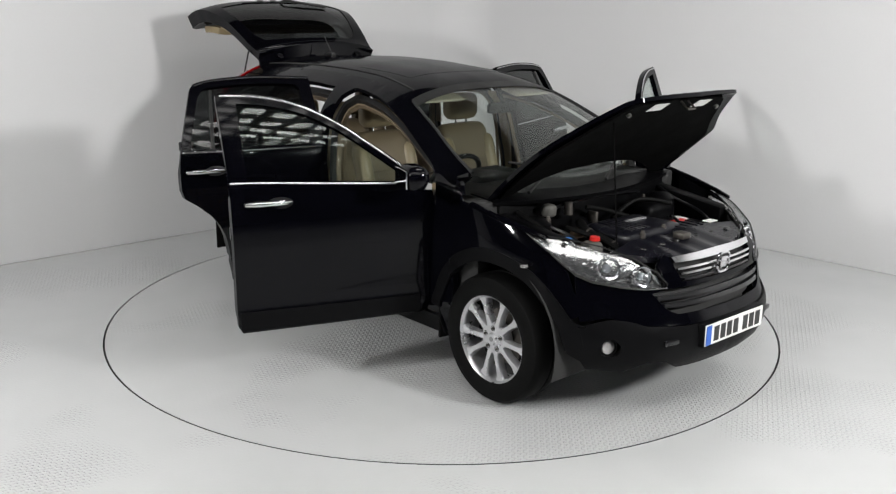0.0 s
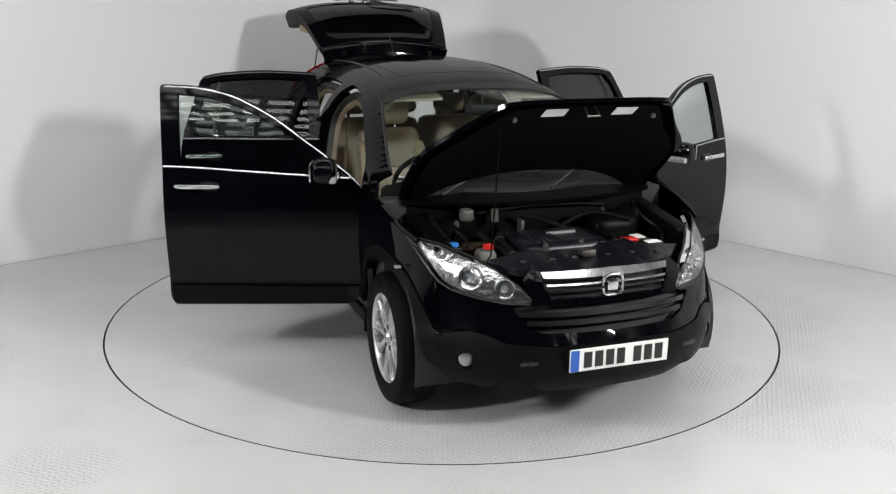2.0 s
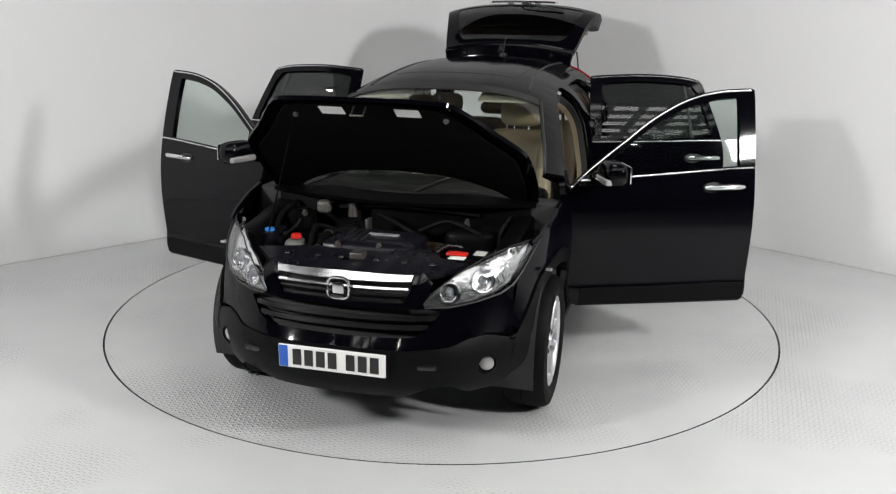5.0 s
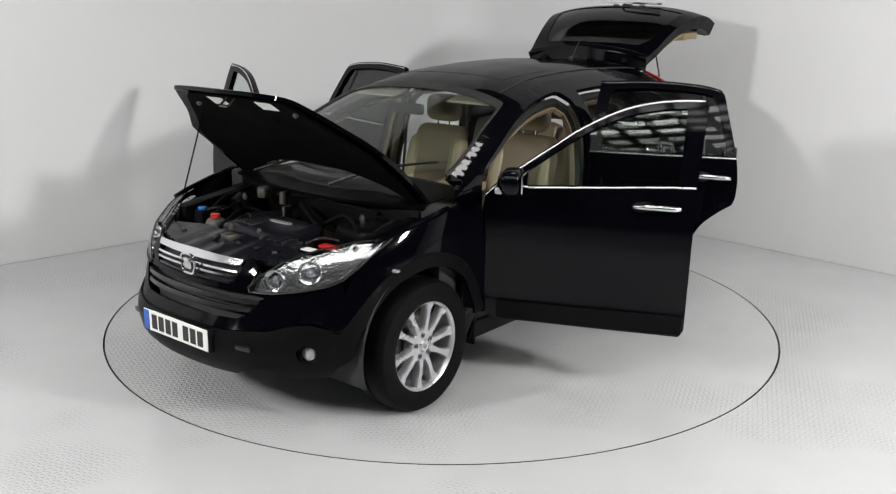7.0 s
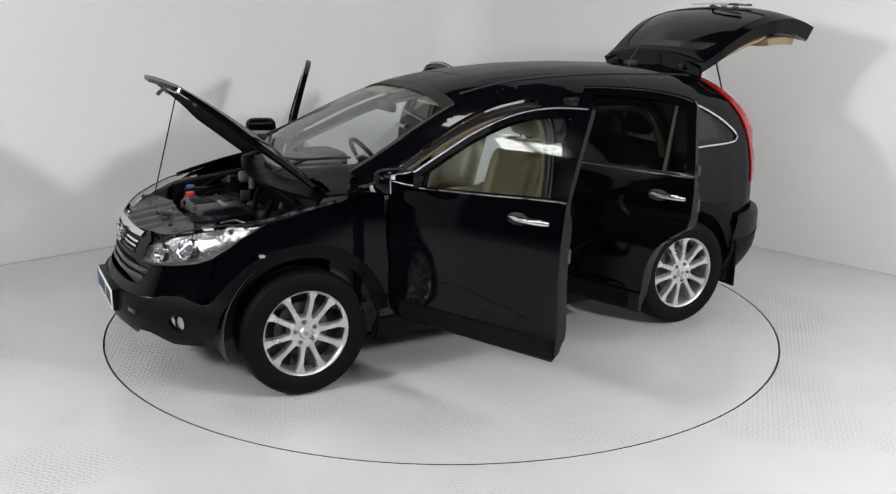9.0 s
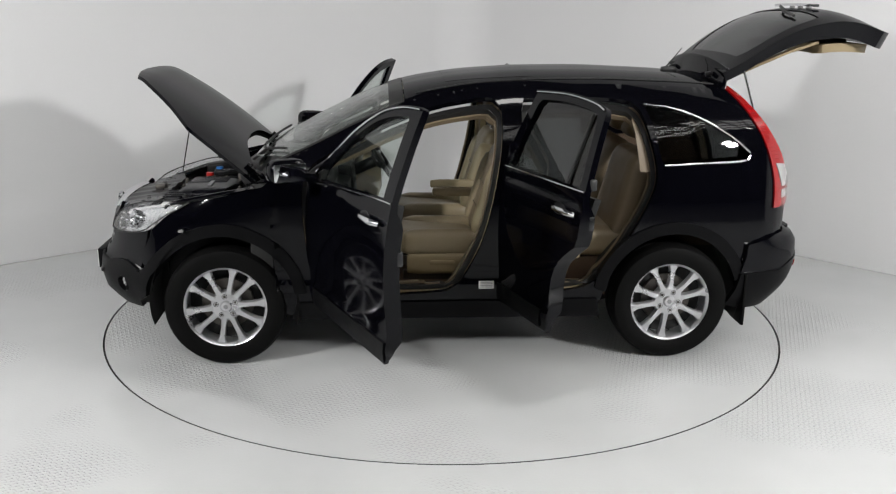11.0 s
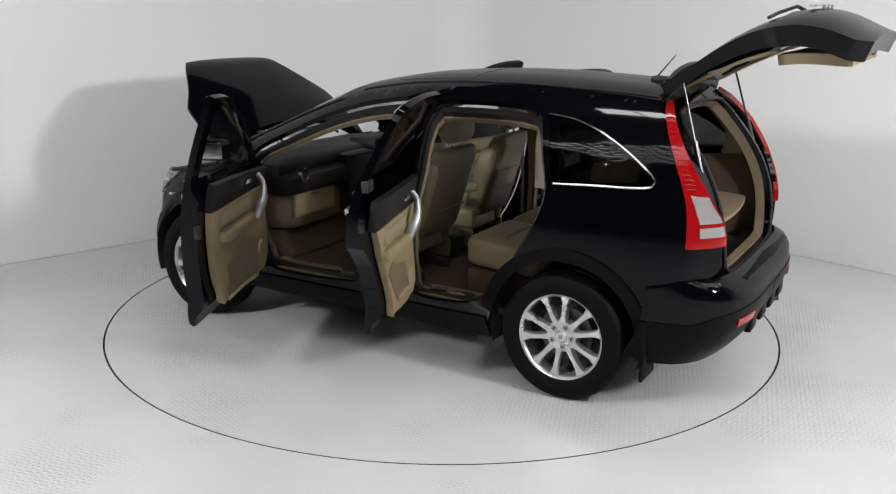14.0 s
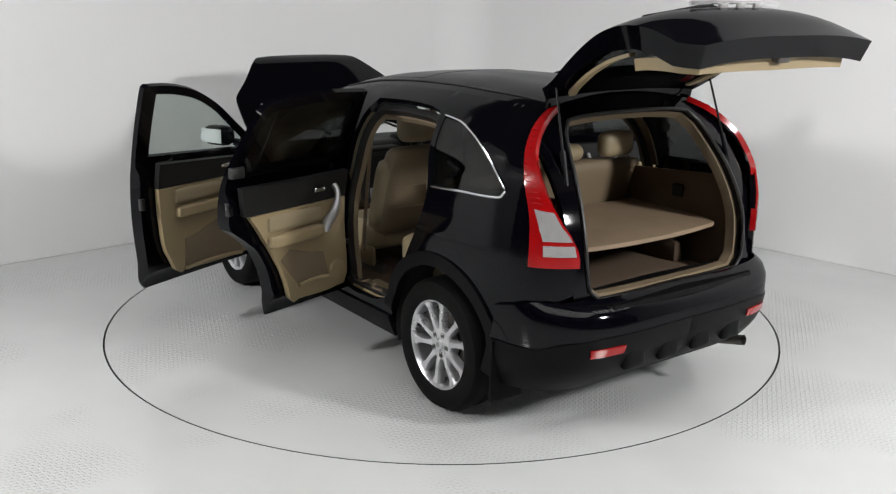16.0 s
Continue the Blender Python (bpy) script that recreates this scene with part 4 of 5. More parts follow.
part("boot_sill", block(-2.09, -1.92, -0.52, 0.52, 0.68, 0.732, 0.012), BEIGE, car, "beige plastic loading sill")

# ---- tailgate: built shut, then swung up ----
GATE = Vector((-1.64, 0, 1.65))
gate_turn = Matrix.Translation(GATE) @ Matrix.Rotation(radians(TAILGATE_ANGLE), 4, "Y")
off = Matrix.Translation(-GATE)
gate_w = table((0.73, 0.58), (0.79, 0.66), (1.0, 0.665), (1.15, 0.65), (1.35, 0.60), (1.50, 0.565), (1.62, 0.53))
swell = smooth_table((0.70, 0.0), (0.78, 0.02), (0.90, 0.075), (1.05, 0.11), (1.18, 0.12), (1.35, 0.11), (1.5, 0.075), (1.6, 0.03))


def gate_at(y, z):
    p = back_at(y, z, 0.012)
    p.x -= swell(z) * (1 - 0.35 * (abs(y) / 0.70) ** 3)
    return p


zs = np.linspace(0.73, 1.65, 26)
gate_out = [(gate_w(z), z) for z in zs] + [(-gate_w(z), z) for z in zs[::-1]]
gate_glass = spline([(0.53, 1.16), (0.545, 1.20), (0.51, 1.36), (0.46, 1.50), (0.40, 1.545)]) + spline([(-0.40, 1.545), (-0.46, 1.50), (-0.51, 1.36), (-0.545, 1.20), (-0.53, 1.16)])
gate = part("tailgate", panel(gate_out, [gate_glass], gate_at, lambda y, z: 0.06 + 0.04 * min(1.0, max(0.0, (1.5 - z) / 0.35)), 0.05, flip=True).moved(off), PAINT, car, "black tailgate swung open upwards", at=gate_turn)
part("window", panel(gate_glass, [], lambda y, z: gate_at(y, z) + Vector((0.006, 0, 0)), 0.005, 0.07, flip=True).moved(off), PRIVACY, gate, "dark tinted rear window")
inner = [(0.50, 0.80), (0.55, 0.86), (0.57, 1.0), (0.55, 1.10), (0.50, 1.135), (-0.50, 1.135), (-0.55, 1.10), (-0.57, 1.0), (-0.55, 0.86), (-0.50, 0.80)]
part("inner_trim", panel(inner, [], lambda y, z: back_at(y, z, -0.062) + Vector((0.02 * (1 - (y / 0.6) ** 2), 0, 0)), 0.05, 0.06, flip=True).moved(off), BEIGE, gate, "beige inner lining")
for side in (1, -1):
    strip = [(0.555 * 1.0, 1.13), (0.575, 1.2), (0.535, 1.38), (0.48, 1.52), (0.44, 1.56), (0.40, 1.56), (0.44, 1.50), (0.50, 1.36), (0.53, 1.2), (0.52, 1.13)]
    part("side_trim", panel([(y * side, z) for y, z in strip], [], lambda y, z: back_at(y, z, -0.035), 0.015, 0.04, flip=side > 0).moved(off), BEIGE, gate)
    part("hinge", tube([(-1.60, 0.36 * side, 1.655), (-1.635, 0.36 * side, 1.665), (-1.67, 0.36 * side, 1.655)], 0.014, 6), SATIN, car)
part("pull_recess", block(-0.02, 0.02, 0.26, 0.38, -0.035, 0.035, 0.012).moved(off @ Matrix.Translation((-1.99, 0, 0.90))), CARPET, gate)
part("latch", block(-2.05, -1.985, -0.04, 0.04, 0.76, 0.83, 0.01).moved(off), STEEL, gate)
part("plate_garnish", panel([(-0.30, 1.065), (0.30, 1.065), (0.28, 1.095), (-0.28, 1.095)], [], lambda y, z: gate_at(y, z) + Vector((-0.014, 0, 0)), 0.016, 0.03).moved(off), CHROME, gate, "chrome strip above the plate")
for y in (-0.12, 0.0, 0.12):
    part("plate_lamp", block(-0.02, 0.006, -0.025, 0.025, -0.008, 0.008, 0.003).moved(off @ Matrix.Translation(gate_at(y, 1.045))), LAMP_CLEAR, gate)
wip = part("rear_wiper", tube([gate_at(y, z) + Vector((-d, 0, 0)) for y, z, d in ((0.0, 1.15, 0.0), (0.03, 1.19, 0.03), (0.2, 1.235, 0.02), (0.38, 1.245, 0.012))], 0.010, 6).moved(off), SEAL, gate)
part("spoiler", pad(-1.76, -1.62, -0.52, 0.52, 1.632, 1.665, 0.014, 6, 0.0, bend=lambda p: (p.x + 0.05 * (p.y / 0.5) ** 2, p.y, p.z - 0.03 * (p.y / 0.5) ** 2)).moved(off), PAINT, gate)
for side in (1, -1):
    a = gate_turn @ off @ back_at(0.55 * side, 1.53, -0.01)
    b = Vector((-1.93, 0.60 * side, 1.18))
    m = b.lerp(a, 0.45)
    strut = part("gas_strut", tube([b, m], 0.014, 8), SATIN, car, "black gas strut")
    part("rod", tube([m, a], 0.006, 8), SATIN, strut)
aerial = part("aerial_base", pad(-1.53, -1.43, -0.025, 0.025, 1.645, 1.682, 0.012, 3), SEAL, car, "black roof aerial")
part("aerial_rod", tube([(-1.46, 0, 1.675), (-1.56, 0, 1.80)], [0.005, 0.003], 6), SEAL, aerial)
pipe = part("exhaust", tube([(-1.75, -0.50, 0.30), (-2.0, -0.50, 0.31), (-2.16, -0.52, 0.345)], 0.028, 14, caps=False), STEEL, car, "steel exhaust tailpipe")
part("muffler", pad(-1.75, -1.45, -0.62, -0.30, 0.24, 0.38, 0.06), STEEL, car)

# ---- wheels ----
tyre_p = [(0.238, -0.100), (0.26, -0.110), (0.30, -0.115), (0.335, -0.105), (0.348, -0.085), (0.352, -0.05), (0.352, -0.018), (0.345, -0.015), (0.345, -0.005), (0.352, -0.002),
          (0.352, 0.05), (0.348, 0.085), (0.335, 0.105), (0.30, 0.115), (0.26, 0.110), (0.238, 0.100)]


def spoke(a, width):
    s = Shape()
    rr = [0.055, 0.095, 0.14, 0.19, 0.229]
    ww = [width * 1.2, width * 0.78, width * 0.66, width * 0.80, width * 1.5]
    oo = [0.075, 0.082, 0.084, 0.082, 0.088]
    verts = []
    for r, w, o in zip(rr, ww, oo):
        verts += [(-w, o - 0.012, r), (-w * 0.72, o, r), (w * 0.72, o, r), (w, o - 0.012, r), (w * 0.8, o - 0.045, r), (-w * 0.8, o - 0.045, r)]
    faces = []
    for i in range(len(rr) - 1):
        for k in range(6):
            faces.append((i * 6 + k, (i + 1) * 6 + k, (i + 1) * 6 + (k + 1) % 6, i * 6 + (k + 1) % 6))
    return s.add(verts, faces).moved(Matrix.Rotation(a, 4, "Y"))


rim_shape = lathe([(0.222, -0.10), (0.226, 0.0), (0.224, 0.062), (0.222, 0.080), (0.230, 0.094), (0.243, 0.102), (0.247, 0.098), (0.243, 0.08), (0.236, -0.10)], 56)
spoke_meshes = [mesh_of("spoke", spoke(2 * math.pi * k / 10 + (0.035 if k % 2 else -0.035), 0.0228), ALLOY) for k in range(10)]
hub_shape = lathe([(0.0, 0.092), (0.026, 0.092), (0.031, 0.086), (0.036, 0.080), (0.070, 0.080), (0.083, 0.076), (0.090, 0.064), (0.090, 0.02)], 40)
disc_shape = lathe([(0.05, 0.01), (0.15, 0.01), (0.15, -0.01), (0.05, -0.01)], 32)
drum_shape = lathe([(0.0, -0.03), (0.225, -0.03), (0.225, -0.05)], 32)
bolt_shape = lathe([(0.0, 0.079), (0.012, 0.079), (0.0135, 0.083), (0.015, 0.081), (0.015, 0.07)], 14)
nut_shape = lathe([(0.0, 0.086), (0.006, 0.086), (0.008, 0.082), (0.008, 0.07)], 8)
block_shape = block(-0.010, 0.010, -0.004, 0.006, -0.013, 0.013, 0.003)


def wheel(x, side):
    ob = new("wheel")
    ob.parent = car
    ob["label"] = "silver ten-spoke alloy wheel"
    ob.matrix_basis = pose(x, side * 0.790, WHEEL_Z, 0, random.uniform(0, 72), 0 if side > 0 else 180)
    part("tyre", lathe(tyre_p, 64), RUBBER, ob, "black tyre")
    r = part("rim", rim_shape, ALLOY, ob)
    for m in spoke_meshes:
        o = new("spoke", m)
        o.parent = ob
    part("hub", hub_shape, ALLOY, ob)
    part("brake_disc", disc_shape, STEEL, ob)
    part("inner_rim", drum_shape, GAP, ob)
    for k in range(5):
        a = 2 * math.pi * k / 5 + 0.3
        spot = Matrix.Translation((0.058 * math.sin(a), 0.0, 0.058 * math.cos(a)))
        part("nut_recess", bolt_shape, GAP, ob, at=spot)
        part("wheel_nut", nut_shape, STEEL, ob, at=spot)
    part("cap_mark", lathe([(0.0, 0.094), (0.013, 0.094), (0.014, 0.091)], 16), GREY_INK, ob)
    return ob


for x in (WHEEL_X, -WHEEL_X):
    for side in (1, -1):
        wheel(x, side)
        liner = lathe([(0.435, 0.0), (0.435, -0.30), (0.0, -0.30)], 40).moved(Matrix.Translation((x, 0.86, WHEEL_Z + 0.02)))
        liner.f = [q for q in liner.f if min(liner.v[i].z for i in q) > 0.22]
        part("arch_liner", liner.sided(side), GAP, car)
part("underbody", block(-2.0, 1.0, -0.55, 0.55, 0.26, 0.36, 0.03), GAP, car)
part("underbody", block(-0.87, 0.90, -0.84, 0.84, 0.27, 0.37, 0.02), GAP, car)

# ---- doors: built shut on the flank, then swung out on their hinges ----
def soft(points):
    return spline(points)


def door_skin(x, z):
    """The flank, with the flatter lean that the doors have above the belt."""
    zb = belt(x)
    p = skin(x, min(z, zb))
    k = max(0.0, z - zb)
    lean_k = 0.28 if x > -0.14 else 0.40
    return Vector((p.x, p.y - lean_k * k - 0.15 * k * k, z))


front_top = [(0.985, 1.09), (0.92, 1.15), (0.80, 1.24), (0.65, 1.345), (0.48, 1.46), (0.28, 1.555), (0.085, 1.60), (-0.11, 1.61)]
front_door = ([(0.985, 0.47), (0.96, 0.40), (0.92, 0.385), (-0.07, 0.38), (-0.095, 0.42), (-0.10, 0.80), (-0.105, 1.17), (-0.13, 1.56), (-0.13, 1.60)] + soft(front_top[::-1]) + [(1.0, 1.0), (1.0, 0.6)])
front_window = ([(0.82, 1.135), (-0.01, 1.185), (-0.03, 1.52), (-0.03, 1.56)] + soft([(0.085, 1.552), (0.28, 1.508), (0.48, 1.413), (0.65, 1.298), (0.79, 1.195)]))
rear_top = [(-0.165, 1.60), (-0.5, 1.615), (-0.78, 1.60), (-0.90, 1.575)]
rear_door = ([(-0.125, 0.40), (-0.125, 0.80), (-0.13, 1.17), (-0.16, 1.54)] + soft(rear_top) + soft([(-0.925, 1.545), (-0.985, 1.36), (-1.035, 1.19), (-1.05, 1.08), (-1.05, 0.97)]) +
             soft([(-1.035, 0.92), (-0.955, 0.865), (-0.86, 0.775), (-0.80, 0.65), (-0.775, 0.50)]) + [(-0.77, 0.385), (-0.15, 0.38)])
rear_window = ([(-0.215, 1.198), (-0.235, 1.53)] + soft([(-0.26, 1.555), (-0.5, 1.567), (-0.76, 1.555), (-0.85, 1.54)]) + [(-0.89, 1.49), (-0.965, 1.255), (-0.97, 1.205)])


def door(name, outline, window, top_line, hinge_x, side, angle, front):
    hinge = Vector((hinge_x, 0.865, 0))
    m = Matrix.Translation(-hinge)
    swing_door = Matrix.Translation((hinge.x - (0.19 if front else 0.145), hinge.y * side, 0)) @ Matrix.Rotation(radians(-angle * side), 4, "Z")
    fit = lambda s: s.moved(m).sided(side)
    depth = lambda x, z: (0.02 + 0.065 * min(1, max(0, (z - 0.40) / 0.10))) if z < 1.08 else 0.085 - 0.05 * min(1, (z - 1.08) / 0.06)
    d = part(name, fit(panel(outline, [window], door_skin, depth, 0.04, flip=True)), PAINT, car, "black car door standing open", at=swing_door)
    tint, word = (DOOR_GLASS, "clear green-tinted side glass") if front else (PRIVACY, "dark tinted side glass")
    part("window", fit(panel(window, [], raised(door_skin, -0.02), 0.004, 0.07, flip=True)), tint, d, word)
    x_f, x_r = (0.93, -0.10) if front else (-0.14, -1.03)
    part("belt_trim", fit(tube([raised(door_skin, 0.004)(x, belt(x) + (0.008 if front else 0.012)) for x in np.linspace(x_f, x_r, 24)], 0.005, 6)), CHROME, d, "bright chrome strip")
    part("frame_trim", fit(tube([raised(door_skin, 0.004)(x, z - 0.012) for x, z in soft(top_line)], 0.005, 6)), CHROME, d, "bright chrome strip")
    lower_trim = [(x_f - 0.02, 0.395), (x_f - 0.02, 0.49), (x_r + (0.02 if front else 0.325), 0.495), (x_r + (0.02 if front else 0.34), 0.395)]
    part("lower_trim", fit(panel(lower_trim, [], raised(door_skin, 0.008), 0.02, 0.06, flip=True)), CLADDING, d, "dark grey plastic strip")
    # outer handle
    hx = (0.20, -0.03) if front else (-0.79, -1.01)
    hz = 1.065 if front else 1.075
    pts = [raised(door_skin, o)(x, hz) for x, o in zip(np.linspace(hx[0], hx[1], 7), (0.006, 0.03, 0.036, 0.037, 0.036, 0.032, 0.010))]
    h = part("handle", fit(tube(pts, [0.012, 0.015, 0.015, 0.015, 0.016, 0.016, 0.012], 10)), CHROME, d, "chrome door handle")
    part("cup", fit(panel([(hx[0] - 0.05 + 0.09 * math.cos(a) * 0.7, hz + 0.03 * math.sin(a)) for a in np.linspace(0, 2 * math.pi, 16)[:-1]], [], raised(door_skin, 0.002), 0.004, 0.03, flip=True)), SATIN, h)
    # lining
    if front:
        lining = soft([(0.90, 0.99), (0.905, 0.7), (0.86, 0.52), (0.74, 0.455), (0.4, 0.44), (0.14, 0.47), (0.03, 0.58), (0.01, 0.8), (0.0, 0.995)])
        upper = [(0.90, 0.995), (0.92, 1.10), (0.0, 1.165), (0.0, 1.0)]
        ax, pocket, pull = (0.12, 0.62), [(0.16, 0.50), (0.66, 0.49), (0.70, 0.66), (0.52, 0.74), (0.30, 0.66), (0.18, 0.64)], (0.73, 0.67)
        speaker = (0.76, 0.58)
    else:
        lining = soft([(-0.22, 0.995), (-0.215, 0.6), (-0.24, 0.49), (-0.34, 0.45), (-0.56, 0.455), (-0.68, 0.50), (-0.73, 0.64), (-0.83, 0.83), (-0.94, 0.995)])
        upper = [(-0.215, 1.0), (-0.215, 1.165), (-1.01, 1.18), (-0.97, 1.0)]
        ax, pocket, pull = (-0.82, -0.42), [(-0.38, 0.53), (-0.62, 0.53), (-0.74, 0.70), (-0.66, 0.75), (-0.5, 0.70), (-0.41, 0.68)], (-0.32, -0.40)
        speaker = (-0.31, 0.56)
    lin = part("lining", fit(panel(lining, [], raised(door_skin, -0.092), 0.035, 0.05, flip=True)), BEIGE, d, "beige door lining")
    part("upper_lining", fit(panel(upper, [], raised(door_skin, -0.088), 0.035, 0.06, flip=True)), DASH, d, "black upper door lining")
    yy = 0.905 - 0.15
    part("armrest", fit(pad(ax[0], ax[1], yy - 0.018, yy + 0.06, 0.79, 0.86, 0.02, 6)), BEIGE, d)
    part("arm_pad", fit(pad(ax[0], ax[1], yy + 0.006, yy + 0.07, 0.875, 0.965, 0.02, 6)), LEATHER, d)
    # flat darker sheet on the lining, painted as the pocket's shaded recess
    part("pocket", fit(panel(pocket, [], raised(door_skin, -0.1285), 0.004, 0.05, flip=True)), SHADED_LEATHER, d, "flat door pocket sheet with painted-in shade")
    part("pocket_lip", fit(tube([raised(door_skin, -0.135)(x, z) for x, z in spline([pocket[0], ((pocket[0][0] + pocket[1][0]) / 2, 0.505 if front else 0.54), pocket[1]])], 0.012, 6)), BEIGE, d)
    c = raised(door_skin, -0.13)(*speaker)
    part("speaker", fit(lathe([(0.0, -0.008), (0.05, -0.008), (0.06, 0.0), (0.06, 0.02)], 20).moved(Matrix.Translation(c))), BEIGE, d)
    pts = [raised(door_skin, -o)(x, z) for x, z, o in ((pull[0], 1.09, 0.125), (pull[0] - 0.008, 1.05, 0.17), (pull[0] + (pull[1] - pull[0]) * 0.55, 0.95, 0.185), (pull[1], 0.87, 0.165), (pull[1], 0.83, 0.15))]
    part("pull_handle", fit(tube(spline(pts, 0.02), [0.016 + 0.013 * min(1, max(0, (1.0 - p[2]) / 0.1)) for p in spline(pts, 0.02)], 10)), SILVER, d, "silver plastic grab handle")
    rel = raised(door_skin, -0.13)((ax[0] + ax[1]) / 2 + 0.17, 1.06)
    part("release", fit(pad(rel.x - 0.04, rel.x + 0.04, rel.y - 0.02, rel.y + 0.01, 1.045, 1.07, 0.008)), CHROME, d)
    part("edge_latch", fit(block(x_r - 0.004, x_r + 0.02, 0.81, 0.84, 0.87, 0.94, 0.004) if front else block(-1.05, -1.02, 0.81, 0.84, 1.0, 1.07, 0.004)), SATIN, d)
    part("check_strap", fit(block(hinge_x - 0.10, hinge_x + 0.02, 0.80, 0.82, 0.68, 0.71, 0.004)), SATIN, d)
    for z in (0.58, 0.90):
        part("hinge", fit(block(hinge_x - 0.06, hinge_x + 0.02, 0.815, 0.855, z - 0.035, z + 0.035, 0.006)), PAINT, d)
    if front:
        shell = pad(0.745, 0.875, 0.955, 1.165, 1.125, 1.255, 0.05, 6, 0.01)
        mir = part("wing_mirror", fit(shell), PAINT, d, "black wing mirror")
        part("stalk", fit(tube([(0.86, 0.86, 1.13), (0.84, 0.95, 1.15)], 0.028, 8)), PAINT, d)
        part("repeater", fit(pad(0.84, 0.885, 0.97, 1.155, 1.135, 1.175, 0.014, 4)), LAMP_CLEAR, d, "clear mirror lamp strip")
        part("mirror_glass", fit(pad(0.738, 0.748, 0.975, 1.15, 1.145, 1.238, 0.004, 4)), MIRROR, d, "silvered mirror glass")
        part("mirror_base", fit(panel([(0.80, 1.125), (0.93, 1.118), (0.88, 1.15), (0.79, 1.19)], [], raised(door_skin, 0.004), 0.03, 0.04, flip=True)), SEAL, d)
    else:
        bar = [raised(door_skin, -0.012)(x, z) for x, z in ((-0.84, 1.205), (-0.80, 1.54))]
        part("window_bar", fit(tube(bar, 0.010, 6)), SEAL, d)
        part("corner_pad", fit(block(-1.03, -0.945, 0.79, 0.83, 1.19, 1.25, 0.01)), SEAL, d)
    return d


door("front_door", front_door, front_window, front_top, FRONT_HINGE, 1, FRONT_LEFT, True)
door("front_door", front_door, front_window, front_top, FRONT_HINGE, -1, FRONT_RIGHT, True)
door("rear_door", rear_door, rear_window, rear_top, REAR_HINGE, 1, REAR_LEFT, False)
door("rear_door", rear_door, rear_window, rear_top, REAR_HINGE, -1, REAR_RIGHT, False)

# ---- cabin ----
part("cabin_floor", block(-0.95, 1.05, -0.76, 0.76, 0.36, 0.405, 0.01), CARPET, car, "beige carpeted cabin floor")
part("footwell", block(0.78, 1.06, -0.72, 0.72, 0.40, 0.80, 0.03, bend=lambda p: (p.x + (0.18 if p.z > 0.6 else -0.06), p.y, p.z)), CARPET, car)
dash = part("dashboard", pad(0.60, 1.14, -0.75, 0.75, 0.86, 1.085, 0.06, 10, 0.0, bend=lambda p: (p.x + 0.03 * (p.y / 0.75) ** 2 + (0.08 if p.z > 1.0 else 0.0) * (p.x < 0.8), p.y, p.z - 0.02 * (abs(p.y) / 0.75) ** 4)), DASH, car, "black dashboard with beige lower part")
part("lower_dash", pad(0.68, 1.02, -0.73, 0.73, 0.60, 0.90, 0.11, 8), SHADED_LEATHER, dash, "beige lower dashboard")
part("binnacle", pad(0.62, 0.86, -0.56, -0.19, 1.03, 1.125, 0.035, 5), DASH, dash)
part("dial_panel", block(0.625, 0.632, -0.52, -0.23, 1.03, 1.09, 0.002), INK, dash)
part("console_face", pad(0.55, 0.72, -0.16, 0.16, 0.66, 1.06, 0.03, 6, bend=lambda p: (p.x + 0.10 * (p.z - 0.66), p.y, p.z)), DASH, dash)
part("glove_box", pad(0.655, 0.70, 0.24, 0.66, 0.70, 0.88, 0.02, 6), BEIGE, dash, "beige glove box lid")
part("glove_catch", pad(0.648, 0.662, 0.42, 0.50, 0.83, 0.85, 0.006, 3), SHADED_LEATHER, dash)
part("radio", block(0.585, 0.60, -0.11, 0.11, 0.95, 1.03, 0.004), INK, dash)
part("stack_trim", block(0.562, 0.58, -0.15, 0.15, 0.70, 0.78, 0.006), SILVER, dash)
for y in (-0.66, -0.10, 0.10, 0.62):
    c = (0.615, y, 0.985)
    part("air_vent", lathe([(0.0, 0.0), (0.03, -0.002), (0.042, -0.012), (0.05, 0.01)], 18, "x").moved(Matrix.Translation(c)), SATIN, dash)
part("console", pad(-0.18, 0.60, -0.11, 0.11, 0.40, 0.60, 0.04, 6), DASH, car, "black centre console")
part("gear_lever", tube([(0.56, -0.06, 0.74), (0.50, -0.06, 0.84)], [0.012, 0.02], 8), DASH, car)
wheel_turn = Matrix.Translation((0.41, -0.37, 1.015)) @ Matrix.Rotation(radians(33), 4, "Y")
steer = part("steering_wheel", tube([(0, 0.188 * math.cos(a), 0.188 * math.sin(a)) for a in np.linspace(0, 2 * math.pi, 41)[:-1]], 0.016, 10, closed=True).moved(wheel_turn), DASH, car, "black leather steering wheel")
part("boss", pad(-0.01, 0.05, -0.075, 0.075, -0.06, 0.06, 0.025, 4).moved(wheel_turn), DASH, steer)
for a in (0.1, math.pi - 0.1, -1.1, -2.04):
    part("spoke", tube([(0.02, 0.05 * math.cos(a), 0.05 * math.sin(a)), (0.0, 0.185 * math.cos(a), 0.185 * math.sin(a))], 0.014, 6).moved(wheel_turn), SILVER, steer)
part("column", tube([(0.43, -0.37, 1.0), (0.75, -0.37, 0.86)], 0.04, 10), DASH, steer)


def lean(x0, z0, k):
    return lambda p: (p.x - k * (p.z - z0), p.y, p.z)


